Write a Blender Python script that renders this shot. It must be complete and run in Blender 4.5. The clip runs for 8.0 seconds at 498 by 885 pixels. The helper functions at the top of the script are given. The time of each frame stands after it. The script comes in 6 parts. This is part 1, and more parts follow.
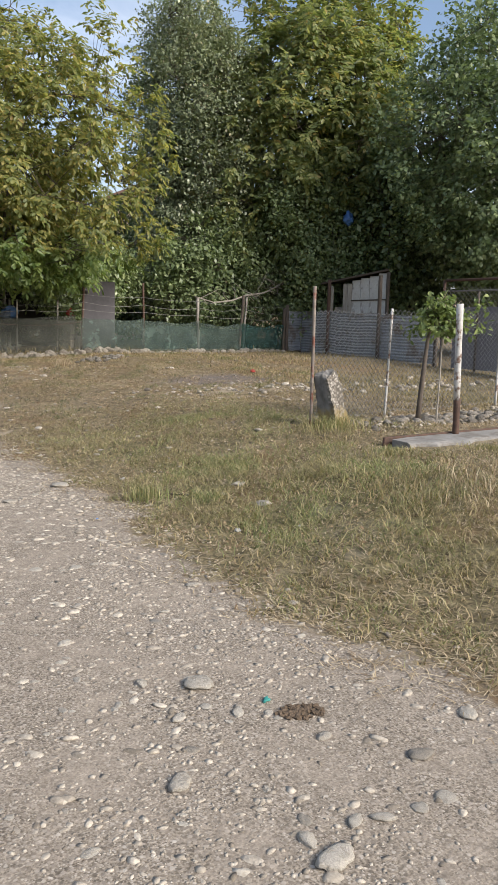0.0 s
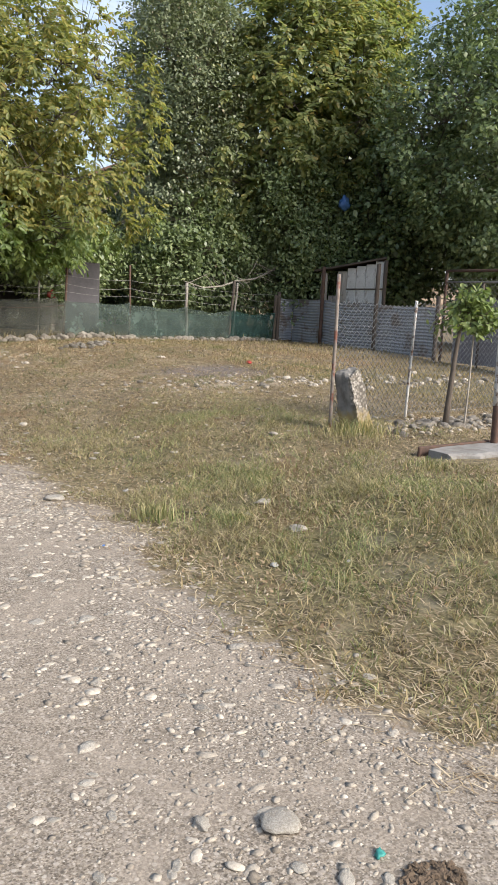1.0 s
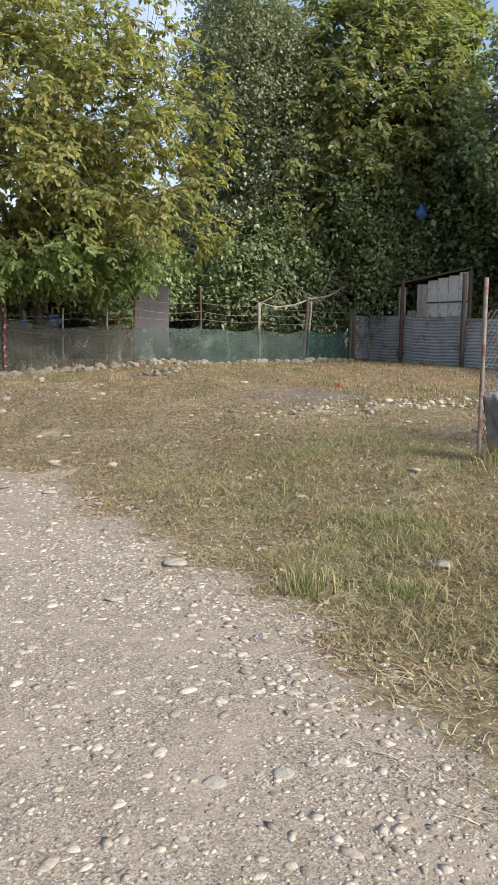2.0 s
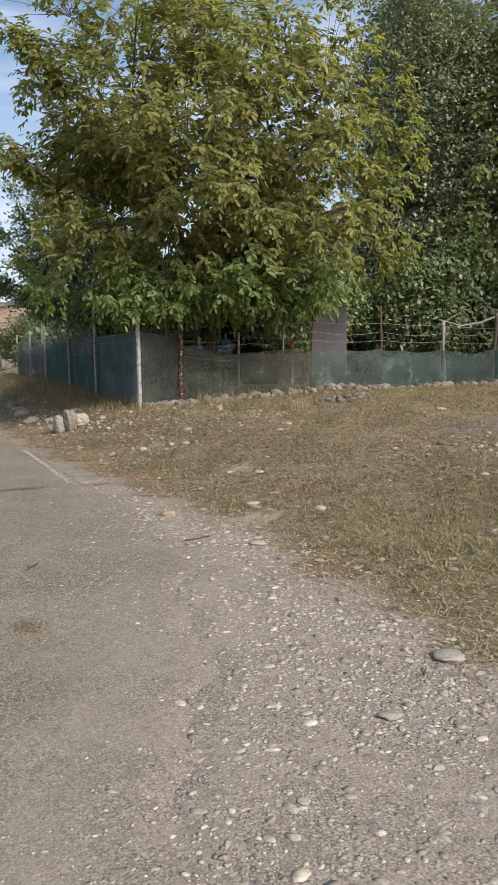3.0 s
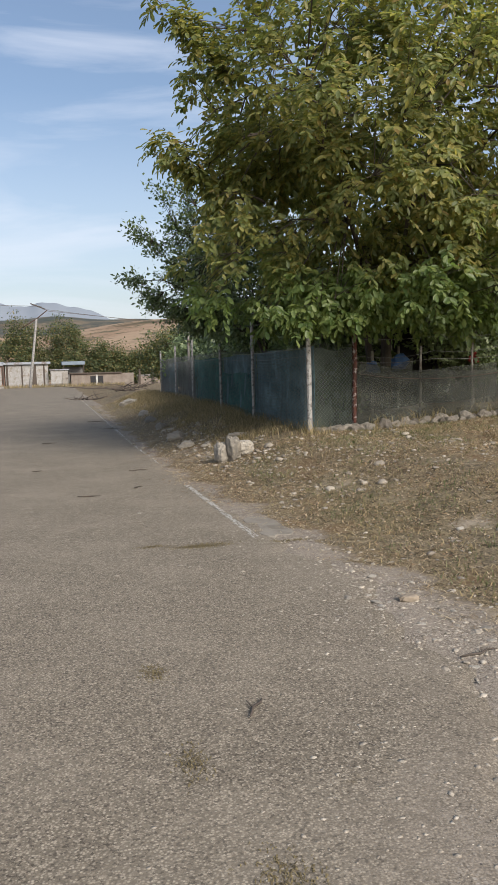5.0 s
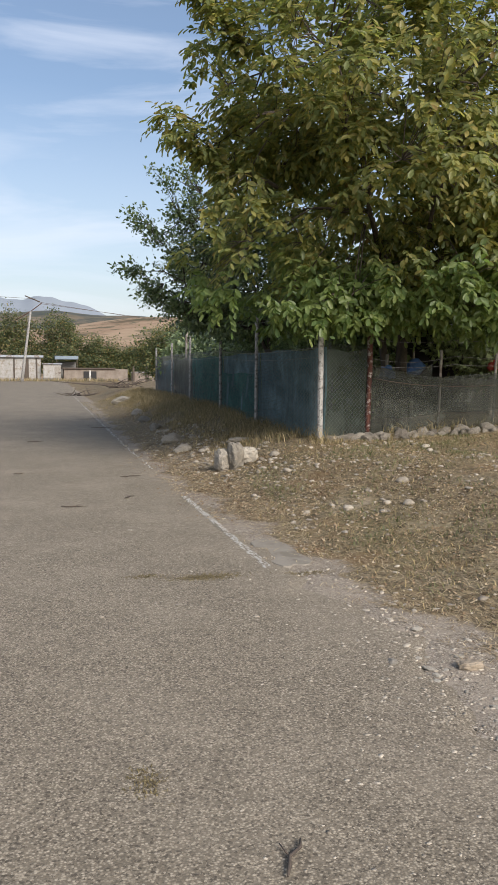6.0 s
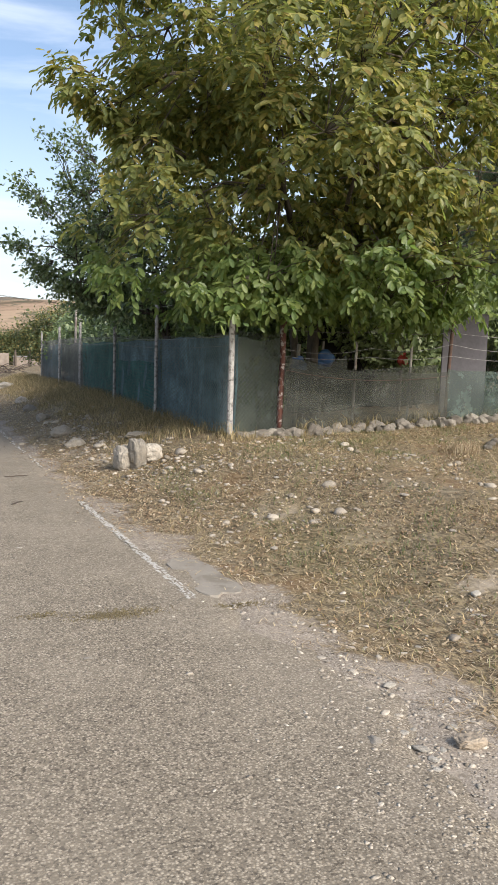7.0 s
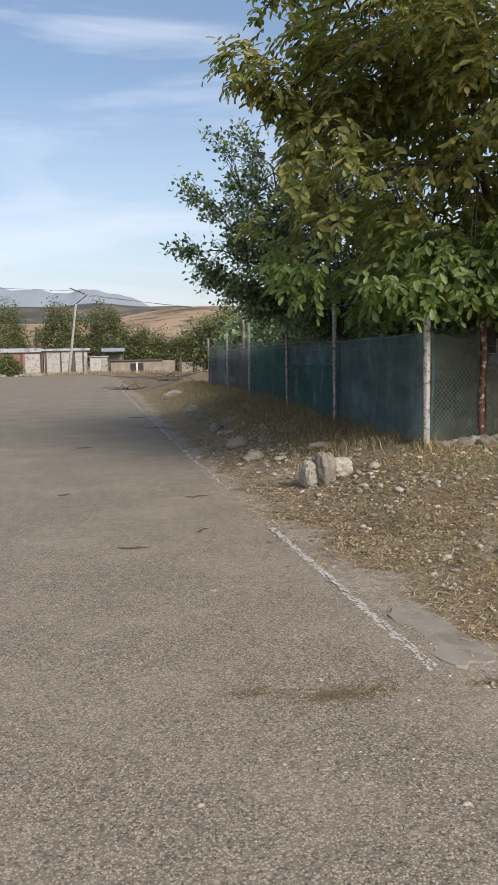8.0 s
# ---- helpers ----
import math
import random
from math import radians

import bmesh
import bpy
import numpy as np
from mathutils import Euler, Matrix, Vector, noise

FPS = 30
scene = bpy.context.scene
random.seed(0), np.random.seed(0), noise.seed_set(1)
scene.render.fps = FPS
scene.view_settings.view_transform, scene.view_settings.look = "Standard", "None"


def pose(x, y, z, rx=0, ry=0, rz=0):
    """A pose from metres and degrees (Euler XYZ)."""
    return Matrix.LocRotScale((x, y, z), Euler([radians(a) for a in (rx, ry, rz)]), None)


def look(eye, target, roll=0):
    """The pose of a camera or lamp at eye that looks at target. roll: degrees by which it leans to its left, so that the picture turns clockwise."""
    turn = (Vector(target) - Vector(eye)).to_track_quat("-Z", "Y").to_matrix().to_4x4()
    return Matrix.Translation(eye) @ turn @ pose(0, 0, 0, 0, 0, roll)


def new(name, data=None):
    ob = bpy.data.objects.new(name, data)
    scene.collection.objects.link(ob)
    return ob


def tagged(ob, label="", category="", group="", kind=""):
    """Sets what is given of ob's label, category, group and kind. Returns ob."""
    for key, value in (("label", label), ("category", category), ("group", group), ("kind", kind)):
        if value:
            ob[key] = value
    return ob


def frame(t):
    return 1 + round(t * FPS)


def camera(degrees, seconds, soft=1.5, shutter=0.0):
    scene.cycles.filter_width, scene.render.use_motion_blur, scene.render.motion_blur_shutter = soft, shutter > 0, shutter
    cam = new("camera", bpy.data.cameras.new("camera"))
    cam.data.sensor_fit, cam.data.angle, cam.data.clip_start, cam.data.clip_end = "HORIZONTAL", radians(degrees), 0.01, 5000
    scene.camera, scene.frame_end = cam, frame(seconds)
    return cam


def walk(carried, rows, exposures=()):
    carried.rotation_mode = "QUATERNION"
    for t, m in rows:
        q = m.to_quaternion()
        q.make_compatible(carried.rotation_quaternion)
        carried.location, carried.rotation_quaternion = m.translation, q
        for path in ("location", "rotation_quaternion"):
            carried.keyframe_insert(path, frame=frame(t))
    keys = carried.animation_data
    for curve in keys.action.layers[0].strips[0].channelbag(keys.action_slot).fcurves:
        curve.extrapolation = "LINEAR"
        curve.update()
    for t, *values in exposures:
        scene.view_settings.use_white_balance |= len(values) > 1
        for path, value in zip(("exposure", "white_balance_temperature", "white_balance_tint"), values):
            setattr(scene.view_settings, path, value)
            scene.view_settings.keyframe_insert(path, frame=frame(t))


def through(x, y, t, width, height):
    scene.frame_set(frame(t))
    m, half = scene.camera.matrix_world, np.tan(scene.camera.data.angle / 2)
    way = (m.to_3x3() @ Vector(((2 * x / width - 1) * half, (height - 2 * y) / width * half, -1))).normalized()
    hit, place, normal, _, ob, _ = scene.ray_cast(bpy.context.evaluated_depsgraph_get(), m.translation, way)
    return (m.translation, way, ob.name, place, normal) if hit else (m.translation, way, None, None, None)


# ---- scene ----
cam = camera(35.2, 8.0, soft=1.2)
PATH = [
    (0, (-0.893, -8.301, 1.466), (0.301, -6.726, 1.164), 1.4),
    (0.5, (-0.735, -7.819, 1.473), (0.51, -6.284, 1.169), 2.6),
    (1, (-0.662, -7.328, 1.503), (0.584, -5.8, 1.167), 2.8),
    (1.2, (-0.63, -7.13, 1.504), (0.616, -5.603, 1.164), 2.0),
    (2.3, (-0.432, -5.577, 1.42), (0.619, -3.893, 1.167), -0.1),
    (2.5, (-0.431, -5.368, 1.42), (0.532, -3.631, 1.183), -0.6),
    (3, (-0.429, -4.769, 1.45), (0.388, -2.957, 1.222), -0.9),
    (3.5, (-0.494, -4.273, 1.496), (0.216, -2.417, 1.273), -1.9),
    (3.7, (-0.508, -4.093, 1.487), (0.124, -2.208, 1.272), -2.2),
    (4, (-0.498, -3.749, 1.524), (0.039, -1.832, 1.327), -2.2),
    (4.5, (-0.531, -3.232, 1.523), (-0.023, -1.308, 1.326), -2.4),
    (5, (-0.521, -2.718, 1.556), (-0.009, -0.794, 1.366), -1.6),
    (5.2, (-0.512, -2.479, 1.562), (-0.006, -0.554, 1.372), -0.2),
    (6.3, (-0.365, -1.293, 1.529), (0.196, 0.618, 1.345), 0.9),
    (6.5, (-0.35, -1.088, 1.525), (0.329, 0.785, 1.347), 1.4),
    (7, (-0.348, -0.534, 1.554), (0.456, 1.284, 1.341), 1.7),
    (7.5, (-0.353, 0.0, 1.588), (0.23, 1.901, 1.37), 0.8),
    (8, (-0.38, 0.524, 1.616), (0.038, 2.467, 1.398), -1.1),
]
walk(cam, [(t, look(eye, target, roll)) for t, eye, target, roll in PATH],
     [(0.0, 0.83), (0.5, 0.97), (1.0, 1.09), (2.5, 0.95), (3.0, 0.65), (3.5, 0.64), (4.0, 0.45), (4.5, 0.46), (5.2, 0.52), (6.3, 0.70), (7.0, 1.02), (7.5, 0.78), (8.0, 0.57)])


# ---------------------------------------------------------------- light
SUN_DIR = Vector((0.29, -0.79, 0.55)).normalized()
world = bpy.data.worlds.new("sky")
scene.world = world
world.use_nodes = True
wn, wl = world.node_tree.nodes, world.node_tree.links
wn.clear()
sky = wn.new("ShaderNodeTexSky")
sky.sky_type = "NISHITA"
sky.sun_disc = False
sky.sun_elevation = math.asin(SUN_DIR.z)
sky.sun_rotation = math.atan2(SUN_DIR.x, SUN_DIR.y)
sky.air_density, sky.dust_density, sky.ozone_density = 1.0, 2.6, 1.8
coord = wn.new("ShaderNodeTexCoord")
stretch = wn.new("ShaderNodeMapping")
stretch.inputs["Scale"].default_value = (1.6, 1.2, 6.5)
stretch.inputs["Rotation"].default_value = (0.0, 0.22, 0.3)
cirrus = wn.new("ShaderNodeTexNoise")
cirrus.inputs["Scale"].default_value = 1.7
cirrus.inputs["Detail"].default_value = 7
cirrus.inputs["Roughness"].default_value = 0.55
cirrus.inputs["Distortion"].default_value = 0.6
veil = wn.new("ShaderNodeValToRGB")
veil.color_ramp.elements[0].position, veil.color_ramp.elements[1].position = 0.50, 0.82
veil.color_ramp.elements[0].color = (0.05, 0.05, 0.05, 1)
veil.color_ramp.elements[1].color = (0.85, 0.85, 0.85, 1)
cloud = wn.new("ShaderNodeMixRGB")
cloud.inputs["Color2"].default_value = (5.6, 6.0, 6.9, 1)
back = wn.new("ShaderNodeBackground")
back.inputs["Strength"].default_value = 0.108
wout = wn.new("ShaderNodeOutputWorld")
wl.new(coord.outputs["Generated"], stretch.inputs["Vector"])
wl.new(stretch.outputs["Vector"], cirrus.inputs["Vector"])
wl.new(cirrus.outputs["Fac"], veil.inputs["Fac"])
wl.new(veil.outputs["Color"], cloud.inputs["Fac"])
wl.new(sky.outputs["Color"], cloud.inputs["Color1"])
rise = wn.new("ShaderNodeSeparateXYZ")
mist = wn.new("ShaderNodeValToRGB")
mist.color_ramp.elements[0].position, mist.color_ramp.elements[1].position = 0.0, 0.32
mist.color_ramp.elements[0].color = (0.42, 0.42, 0.42, 1)
mist.color_ramp.elements[1].color = (0.0, 0.0, 0.0, 1)
haze = wn.new("ShaderNodeMixRGB")
haze.inputs["Color2"].default_value = (6.6, 6.7, 7.0, 1)
wl.new(coord.outputs["Generated"], rise.inputs["Vector"])
wl.new(rise.outputs["Z"], mist.inputs["Fac"])
wl.new(mist.outputs["Color"], haze.inputs["Fac"])
wl.new(cloud.outputs["Color"], haze.inputs["Color1"])
wl.new(haze.outputs["Color"], back.inputs["Color"])
wl.new(back.outputs["Background"], wout.inputs["Surface"])
sun = new("sun", bpy.data.lights.new("sun", "SUN"))
sun.data.energy, sun.data.angle, sun.data.color = 2.8, radians(24), (1.0, 0.955, 0.91)
sun.matrix_world = look(SUN_DIR * 60, (0, 0, 0))


# ---------------------------------------------------------------- materials
class Nodes:
    """A node material in the making."""

    def __init__(self, name, rough=0.8, metal=0.0, spec=0.3):
        self.mat = bpy.data.materials.new(name)
        self.mat.use_nodes = True
        self.tree = self.mat.node_tree
        self.tree.nodes.clear()
        self.out = self.add("ShaderNodeOutputMaterial")
        self.bsdf = self.add("ShaderNodeBsdfPrincipled")
        self.bsdf.inputs["Roughness"].default_value = rough
        self.bsdf.inputs["Metallic"].default_value = metal
        self.bsdf.inputs["Specular IOR Level"].default_value = spec
        self.link(self.bsdf.outputs["BSDF"], self.out.inputs["Surface"])
        self.geo = self.add("ShaderNodeNewGeometry")

    def add(self, kind):
        return self.tree.nodes.new(kind)

    def link(self, a, b):
        self.tree.links.new(a, b)

    def put(self, socket, value):
        if hasattr(value, "is_linked"):
            self.link(value, socket)
        elif isinstance(value, tuple):
            socket.default_value = (*value, 1) if len(value) == 3 else value
        else:
            socket.default_value = value

    def noise(self, scale, detail=4, rough=0.6, where=None, stretch=None, distort=0.0):
        vec = where or self.geo.outputs["Position"]
        if stretch:
            m = self.add("ShaderNodeMapping")
            m.inputs["Scale"].default_value = stretch
            self.link(vec, m.inputs["Vector"])
            vec = m.outputs["Vector"]
        n = self.add("ShaderNodeTexNoise")
        n.inputs["Scale"].default_value, n.inputs["Detail"].default_value = scale, detail
        n.inputs["Roughness"].default_value, n.inputs["Distortion"].default_value = rough, distort
        self.link(vec, n.inputs["Vector"])
        return n.outputs["Fac"]

    def cells(self, scale):
        v = self.add("ShaderNodeTexVoronoi")
        v.inputs["Scale"].default_value = scale
        self.link(self.geo.outputs["Position"], v.inputs["Vector"])
        return v

    def object_coords(self):
        return self.add("ShaderNodeTexCoord").outputs["Object"]

    def ramp(self, fac, *stops):
        r = self.add("ShaderNodeValToRGB")
        e = r.color_ramp.elements
        while len(e) < len(stops):
            e.new(0.5)
        for k, (p, c) in zip(e, stops):
            k.position = p
            k.color = (*c, 1) if isinstance(c, tuple) else (c, c, c, 1)
        self.link(fac, r.inputs["Fac"])
        return r.outputs["Color"]

    def mix(self, fac, a, b, how="MIX"):
        m = self.add("ShaderNodeMixRGB")
        m.blend_type = how
        self.put(m.inputs["Fac"], fac)
        self.put(m.inputs["Color1"], a)
        self.put(m.inputs["Color2"], b)
        return m.outputs["Color"]

    def math(self, op, a, b=0.0):
        m = self.add("ShaderNodeMath")
        m.operation = op
        self.put(m.inputs[0], a)
        self.put(m.inputs[1], b)
        return m.outputs["Value"]

    def attribute(self, name):
        a = self.add("ShaderNodeAttribute")
        a.attribute_name = name
        return a.outputs["Fac"]

    def island(self):
        return self.geo.outputs["Random Per Island"]

    def random(self):
        return self.add("ShaderNodeObjectInfo").outputs["Random"]

    def bump(self, height, strength=0.5, distance=0.02):
        b = self.add("ShaderNodeBump")
        b.inputs["Strength"].default_value, b.inputs["Distance"].default_value = strength, distance
        self.put(b.inputs["Height"], height)
        self.link(b.outputs["Normal"], self.bsdf.inputs["Normal"])

    def colour(self, value):
        self.put(self.bsdf.inputs["Base Color"], value)
        return self

    def rough(self, value):
        self.put(self.bsdf.inputs["Roughness"], value)
        return self


def worn(name, a, b, scale=8, rough=0.8, metal=0.0, fine=60, bump=0.3, dark=None, stretch=None, vary=0.0):
    """A painted, rusty, wooden or stone surface: two tones, a fine grain and stains."""
    n = Nodes(name, rough, metal)
    where = n.object_coords()
    c = n.mix(n.ramp(n.noise(scale, 5, where=where, stretch=stretch), (0.35, 0.0), (0.68, 1.0)), a, b)
    grain = n.noise(fine, 3, where=where, stretch=stretch)
    c = n.mix(0.35, c, n.ramp(grain, (0.2, 0.35), (0.8, 1.0)), "MULTIPLY")
    if dark:
        c = n.mix(n.ramp(n.noise(scale * 0.6, 6, 0.7, where=where), (0.52, 0.0), (0.60, 1.0)), c, dark)
    if vary:
        c = n.mix(vary, c, n.ramp(n.random(), (0.0, 0.45), (1.0, 1.0)), "MULTIPLY")
    n.colour(c)
    n.bump(grain, bump, 0.006)
    return n.mat


def leaf_material(name, stops, shine=0.45, through=0.5, glow=(1.3, 1.35, 0.85), dry=0.0, low=None):
    n = Nodes(name, shine, 0, 0.5)
    c = n.ramp(n.island(), *stops)
    c = n.mix(0.5, c, n.ramp(n.noise(0.9, 3), (0.3, 0.75), (0.7, 1.0)), "MULTIPLY")
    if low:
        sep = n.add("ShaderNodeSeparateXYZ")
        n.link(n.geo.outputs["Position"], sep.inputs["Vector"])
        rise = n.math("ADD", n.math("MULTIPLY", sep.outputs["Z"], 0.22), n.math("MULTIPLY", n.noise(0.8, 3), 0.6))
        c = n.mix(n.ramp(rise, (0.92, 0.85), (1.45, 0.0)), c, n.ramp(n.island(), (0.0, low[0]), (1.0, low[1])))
    if dry:
        c = n.mix(n.ramp(n.noise(1.1, 5, 0.7), (0.42, 0.0), (0.60, dry)), c, n.ramp(n.island(), (0.0, (0.15, 0.105, 0.06)), (1.0, (0.44, 0.35, 0.20))))
    n.colour(c)
    t = n.add("ShaderNodeBsdfTranslucent")
    n.link(n.mix(1.0, c, glow, "MULTIPLY"), t.inputs["Color"])
    m = n.add("ShaderNodeMixShader")
    m.inputs["Fac"].default_value = through
    n.link(n.bsdf.outputs["BSDF"], m.inputs[1])
    n.link(t.outputs["BSDF"], m.inputs[2])
    n.link(m.outputs["Shader"], n.out.inputs["Surface"])
    return n.mat


def gravel_colour(n):
    """Dusty river gravel: grit, chips of mixed tone and paler swept dust."""
    fine, mid, wide = n.noise(95, 3), n.noise(14, 5), n.noise(1.3, 5)
    stones, chipping = n.cells(46), n.cells(120)
    grit = n.mix(n.ramp(fine, (0.32, 0.0), (0.68, 1.0)), (0.12, 0.098, 0.074), (0.47, 0.412, 0.335))
    small = n.ramp(chipping.outputs["Color"], (0.25, (0.11, 0.094, 0.077)), (0.6, (0.335, 0.295, 0.25)), (0.9, (0.58, 0.535, 0.47)))
    grit = n.mix(n.ramp(chipping.outputs["Distance"], (0.35, 0.8), (0.6, 0.0)), grit, small)
    chips = n.ramp(stones.outputs["Color"], (0.30, (0.13, 0.112, 0.092)), (0.62, (0.335, 0.295, 0.25)), (0.9, (0.58, 0.535, 0.47)))
    gravel = n.mix(n.ramp(stones.outputs["Distance"], (0.26, 0.8), (0.42, 0.0)), grit, chips)
    gravel = n.mix(n.ramp(n.noise(2.2, 6, 0.7), (0.44, 0.0), (0.64, 0.62)), gravel, n.mix(fine, (0.30, 0.255, 0.205), (0.42, 0.368, 0.305)))
    gravel = n.mix(n.ramp(n.noise(1.5, 6, 0.75, distort=0.5), (0.56, 0.0), (0.70, 0.5)), gravel, (0.20, 0.168, 0.13))
    gravel = n.mix(0.6, gravel, n.ramp(mid, (0.3, 0.6), (0.65, 1.0)), "MULTIPLY")
    gravel = n.mix(1.0, gravel, (0.96, 0.93, 0.895), "MULTIPLY")
    return fine, mid, wide, stones, gravel


def ground_material():
    n = Nodes("soil_grass_and_gravel", 0.95, 0, 0.15)
    grass, field, ash, damp = (n.attribute(k) for k in ("grass", "field", "ash", "lush"))
    worn_bare = n.attribute("bare")
    fine, mid, wide, stones, gravel = gravel_colour(n)
    earth = n.mix(n.ramp(mid, (0.3, 0.0), (0.7, 1.0)), (0.06, 0.044, 0.03), (0.23, 0.182, 0.122))
    straw = n.mix(n.ramp(n.noise(55, 4, stretch=(1, 0.35, 1), distort=1.5), (0.44, 0.0), (0.60, 0.9)), earth, (0.41, 0.32, 0.185))
    green = n.mix(n.ramp(n.noise(30, 4), (0.35, 0.0), (0.65, 1.0)), (0.075, 0.075, 0.032), (0.235, 0.215, 0.09))
    turf = n.mix(n.math("MULTIPLY", damp, 0.7), straw, green)
    turf = n.mix(n.ramp(wide, (0.56, 0.0), (0.72, 0.5)), turf, (0.27, 0.235, 0.18))
    turf = n.mix(0.75, turf, n.ramp(n.noise(8, 6, 0.8), (0.38, 0.25), (0.6, 1.0)), "MULTIPLY")
    patch = n.noise(0.75, 6, 0.7)
    turf = n.mix(n.ramp(patch, (0.54, 0.0), (0.64, 0.6)), turf, (0.19, 0.115, 0.06))
    turf = n.mix(n.ramp(patch, (0.33, 0.5), (0.43, 0.0)), turf, (0.36, 0.30, 0.205))
    turf = n.mix(n.ramp(n.math("ADD", n.math("MULTIPLY", worn_bare, 0.6), n.math("MULTIPLY", n.noise(7, 7, 0.75), 0.9)), (0.66, 0.0), (0.88, 0.85)), turf, n.mix(fine, (0.25, 0.205, 0.15), (0.43, 0.365, 0.28)))
    edge = n.ramp(n.math("ADD", n.math("MULTIPLY", grass, 0.7), n.math("MULTIPLY", mid, 0.6)), (0.52, 0.0), (0.70, 1.0))
    c = n.mix(edge, gravel, turf)
    c = n.mix(n.ramp(n.math("ADD", n.math("MULTIPLY", ash, 0.8), n.math("MULTIPLY", mid, 0.4)), (0.5, 0.0), (0.75, 0.85)), c, (0.15, 0.13, 0.125))
    plain = n.noise(0.006, 6, 0.65, stretch=(1, 1, 3))
    meadow = n.ramp(plain, (0.36, (0.13, 0.095, 0.055)), (0.45, (0.29, 0.195, 0.125)), (0.56, (0.36, 0.26, 0.17)), (0.66, (0.20, 0.145, 0.09)))
    scrub = n.ramp(n.noise(0.02, 6, 0.75), (0.52, 0.0), (0.58, 0.85))
    meadow = n.mix(scrub, meadow, (0.075, 0.075, 0.04))
    c = n.mix(field, c, meadow)
    c = n.mix(n.math("MULTIPLY", n.attribute("wood"), n.ramp(n.noise(0.012, 4), (0.35, 0.45), (0.6, 0.95))), c, (0.06, 0.07, 0.062))
    # Distance haze is put into the mountains' blue-grey base colour.
    c = n.mix(n.attribute("hazy_mountain"), c, n.mix(n.noise(0.004, 6, 0.7), (0.22, 0.25, 0.285), (0.30, 0.325, 0.35)))
    n.colour(c)
    n.bump(n.math("ADD", n.math("ADD", n.math("MULTIPLY", stones.outputs["Distance"], -0.5), fine), n.math("MULTIPLY", mid, n.math("MULTIPLY", grass, 4.0))), 0.26, 0.013)
    return n.mat


def asphalt_material():
    n = Nodes("old_pale_asphalt", 0.9, 0, 0.2)
    v = n.cells(100)
    fine, mid, wide, stones, gravel = gravel_colour(n)
    chips = n.ramp(v.outputs["Color"], (0.22, (0.19, 0.165, 0.132)), (0.52, (0.32, 0.285, 0.23)), (0.85, (0.45, 0.405, 0.335)))
    c = n.mix(n.ramp(v.outputs["Distance"], (0.34, 1.0), (0.60, 0.25)), (0.15, 0.132, 0.108), chips)
    c = n.mix(0.5, c, n.ramp(n.noise(6, 5, 0.7), (0.3, 0.7), (0.65, 1.0)), "MULTIPLY")
    c = n.mix(n.ramp(n.noise(62, 3, 0.6), (0.56, 0.0), (0.61, 0.85)), c, (0.075, 0.066, 0.055))
    c = n.mix(n.ramp(n.noise(48, 2, 0.5, stretch=(1.1, 1, 1)), (0.64, 0.0), (0.72, 0.4)), c, (0.46, 0.41, 0.335))
    c = n.mix(0.6, c, n.ramp(n.noise(17, 4, 0.7), (0.36, 0.72), (0.6, 1.0)), "MULTIPLY")
    swept = n.ramp(n.noise(0.9, 6, 0.65), (0.45, 0.0), (0.75, 0.35))
    c = n.mix(swept, c, (0.345, 0.31, 0.26))
    c = n.mix(n.ramp(n.noise(0.55, 4, stretch=(1, 0.35, 1)), (0.56, 0.0), (0.7, 0.3)), c, (0.13, 0.112, 0.09))
    c = n.mix(n.ramp(n.noise(2.6, 5, 0.7), (0.66, 0.0), (0.72, 0.35)), c, (0.20, 0.155, 0.09))
    edge = n.ramp(n.math("ADD", n.math("MULTIPLY", n.attribute("dust"), 0.85), n.math("MULTIPLY", n.noise(3.5, 6, 0.7), 0.5)), (0.42, 0.0), (0.92, 0.7))
    c = n.mix(1.0, c, (1.05, 1.0, 0.92), "MULTIPLY")
    c = n.mix(edge, c, gravel)
    n.colour(c)
    n.bump(n.math("ADD", v.outputs["Distance"], n.math("MULTIPLY", fine, 0.3)), 0.3, -0.006)
    return n.mat


def stone_material(name, lo, hi, island=False, deep=0.6, grain=11):
    n = Nodes(name, 0.85, 0, 0.25)
    r = n.island() if island else n.random()
    c = n.ramp(r, (0.0, lo), (0.25, tuple(0.5 * (a + b) for a, b in zip(lo, hi))), (0.8, hi), (1.0, tuple(min(0.75, 1.15 * b) for b in hi)))
    where = None if island else n.object_coords()
    spots = n.noise(55 if island else grain, 7, 0.7, where=where)
    c = n.mix(0.75, c, n.ramp(spots, (0.3, 0.4), (0.62, 1.0)), "MULTIPLY")
    c = n.mix(n.ramp(n.noise(17 if island else 3, 6, 0.7, where=where), (0.52, 0.0), (0.66, 0.5)), c, (0.25, 0.205, 0.145))
    n.colour(c)
    n.bump(spots, deep, 0.008 if island else 0.05)
    return n.mat


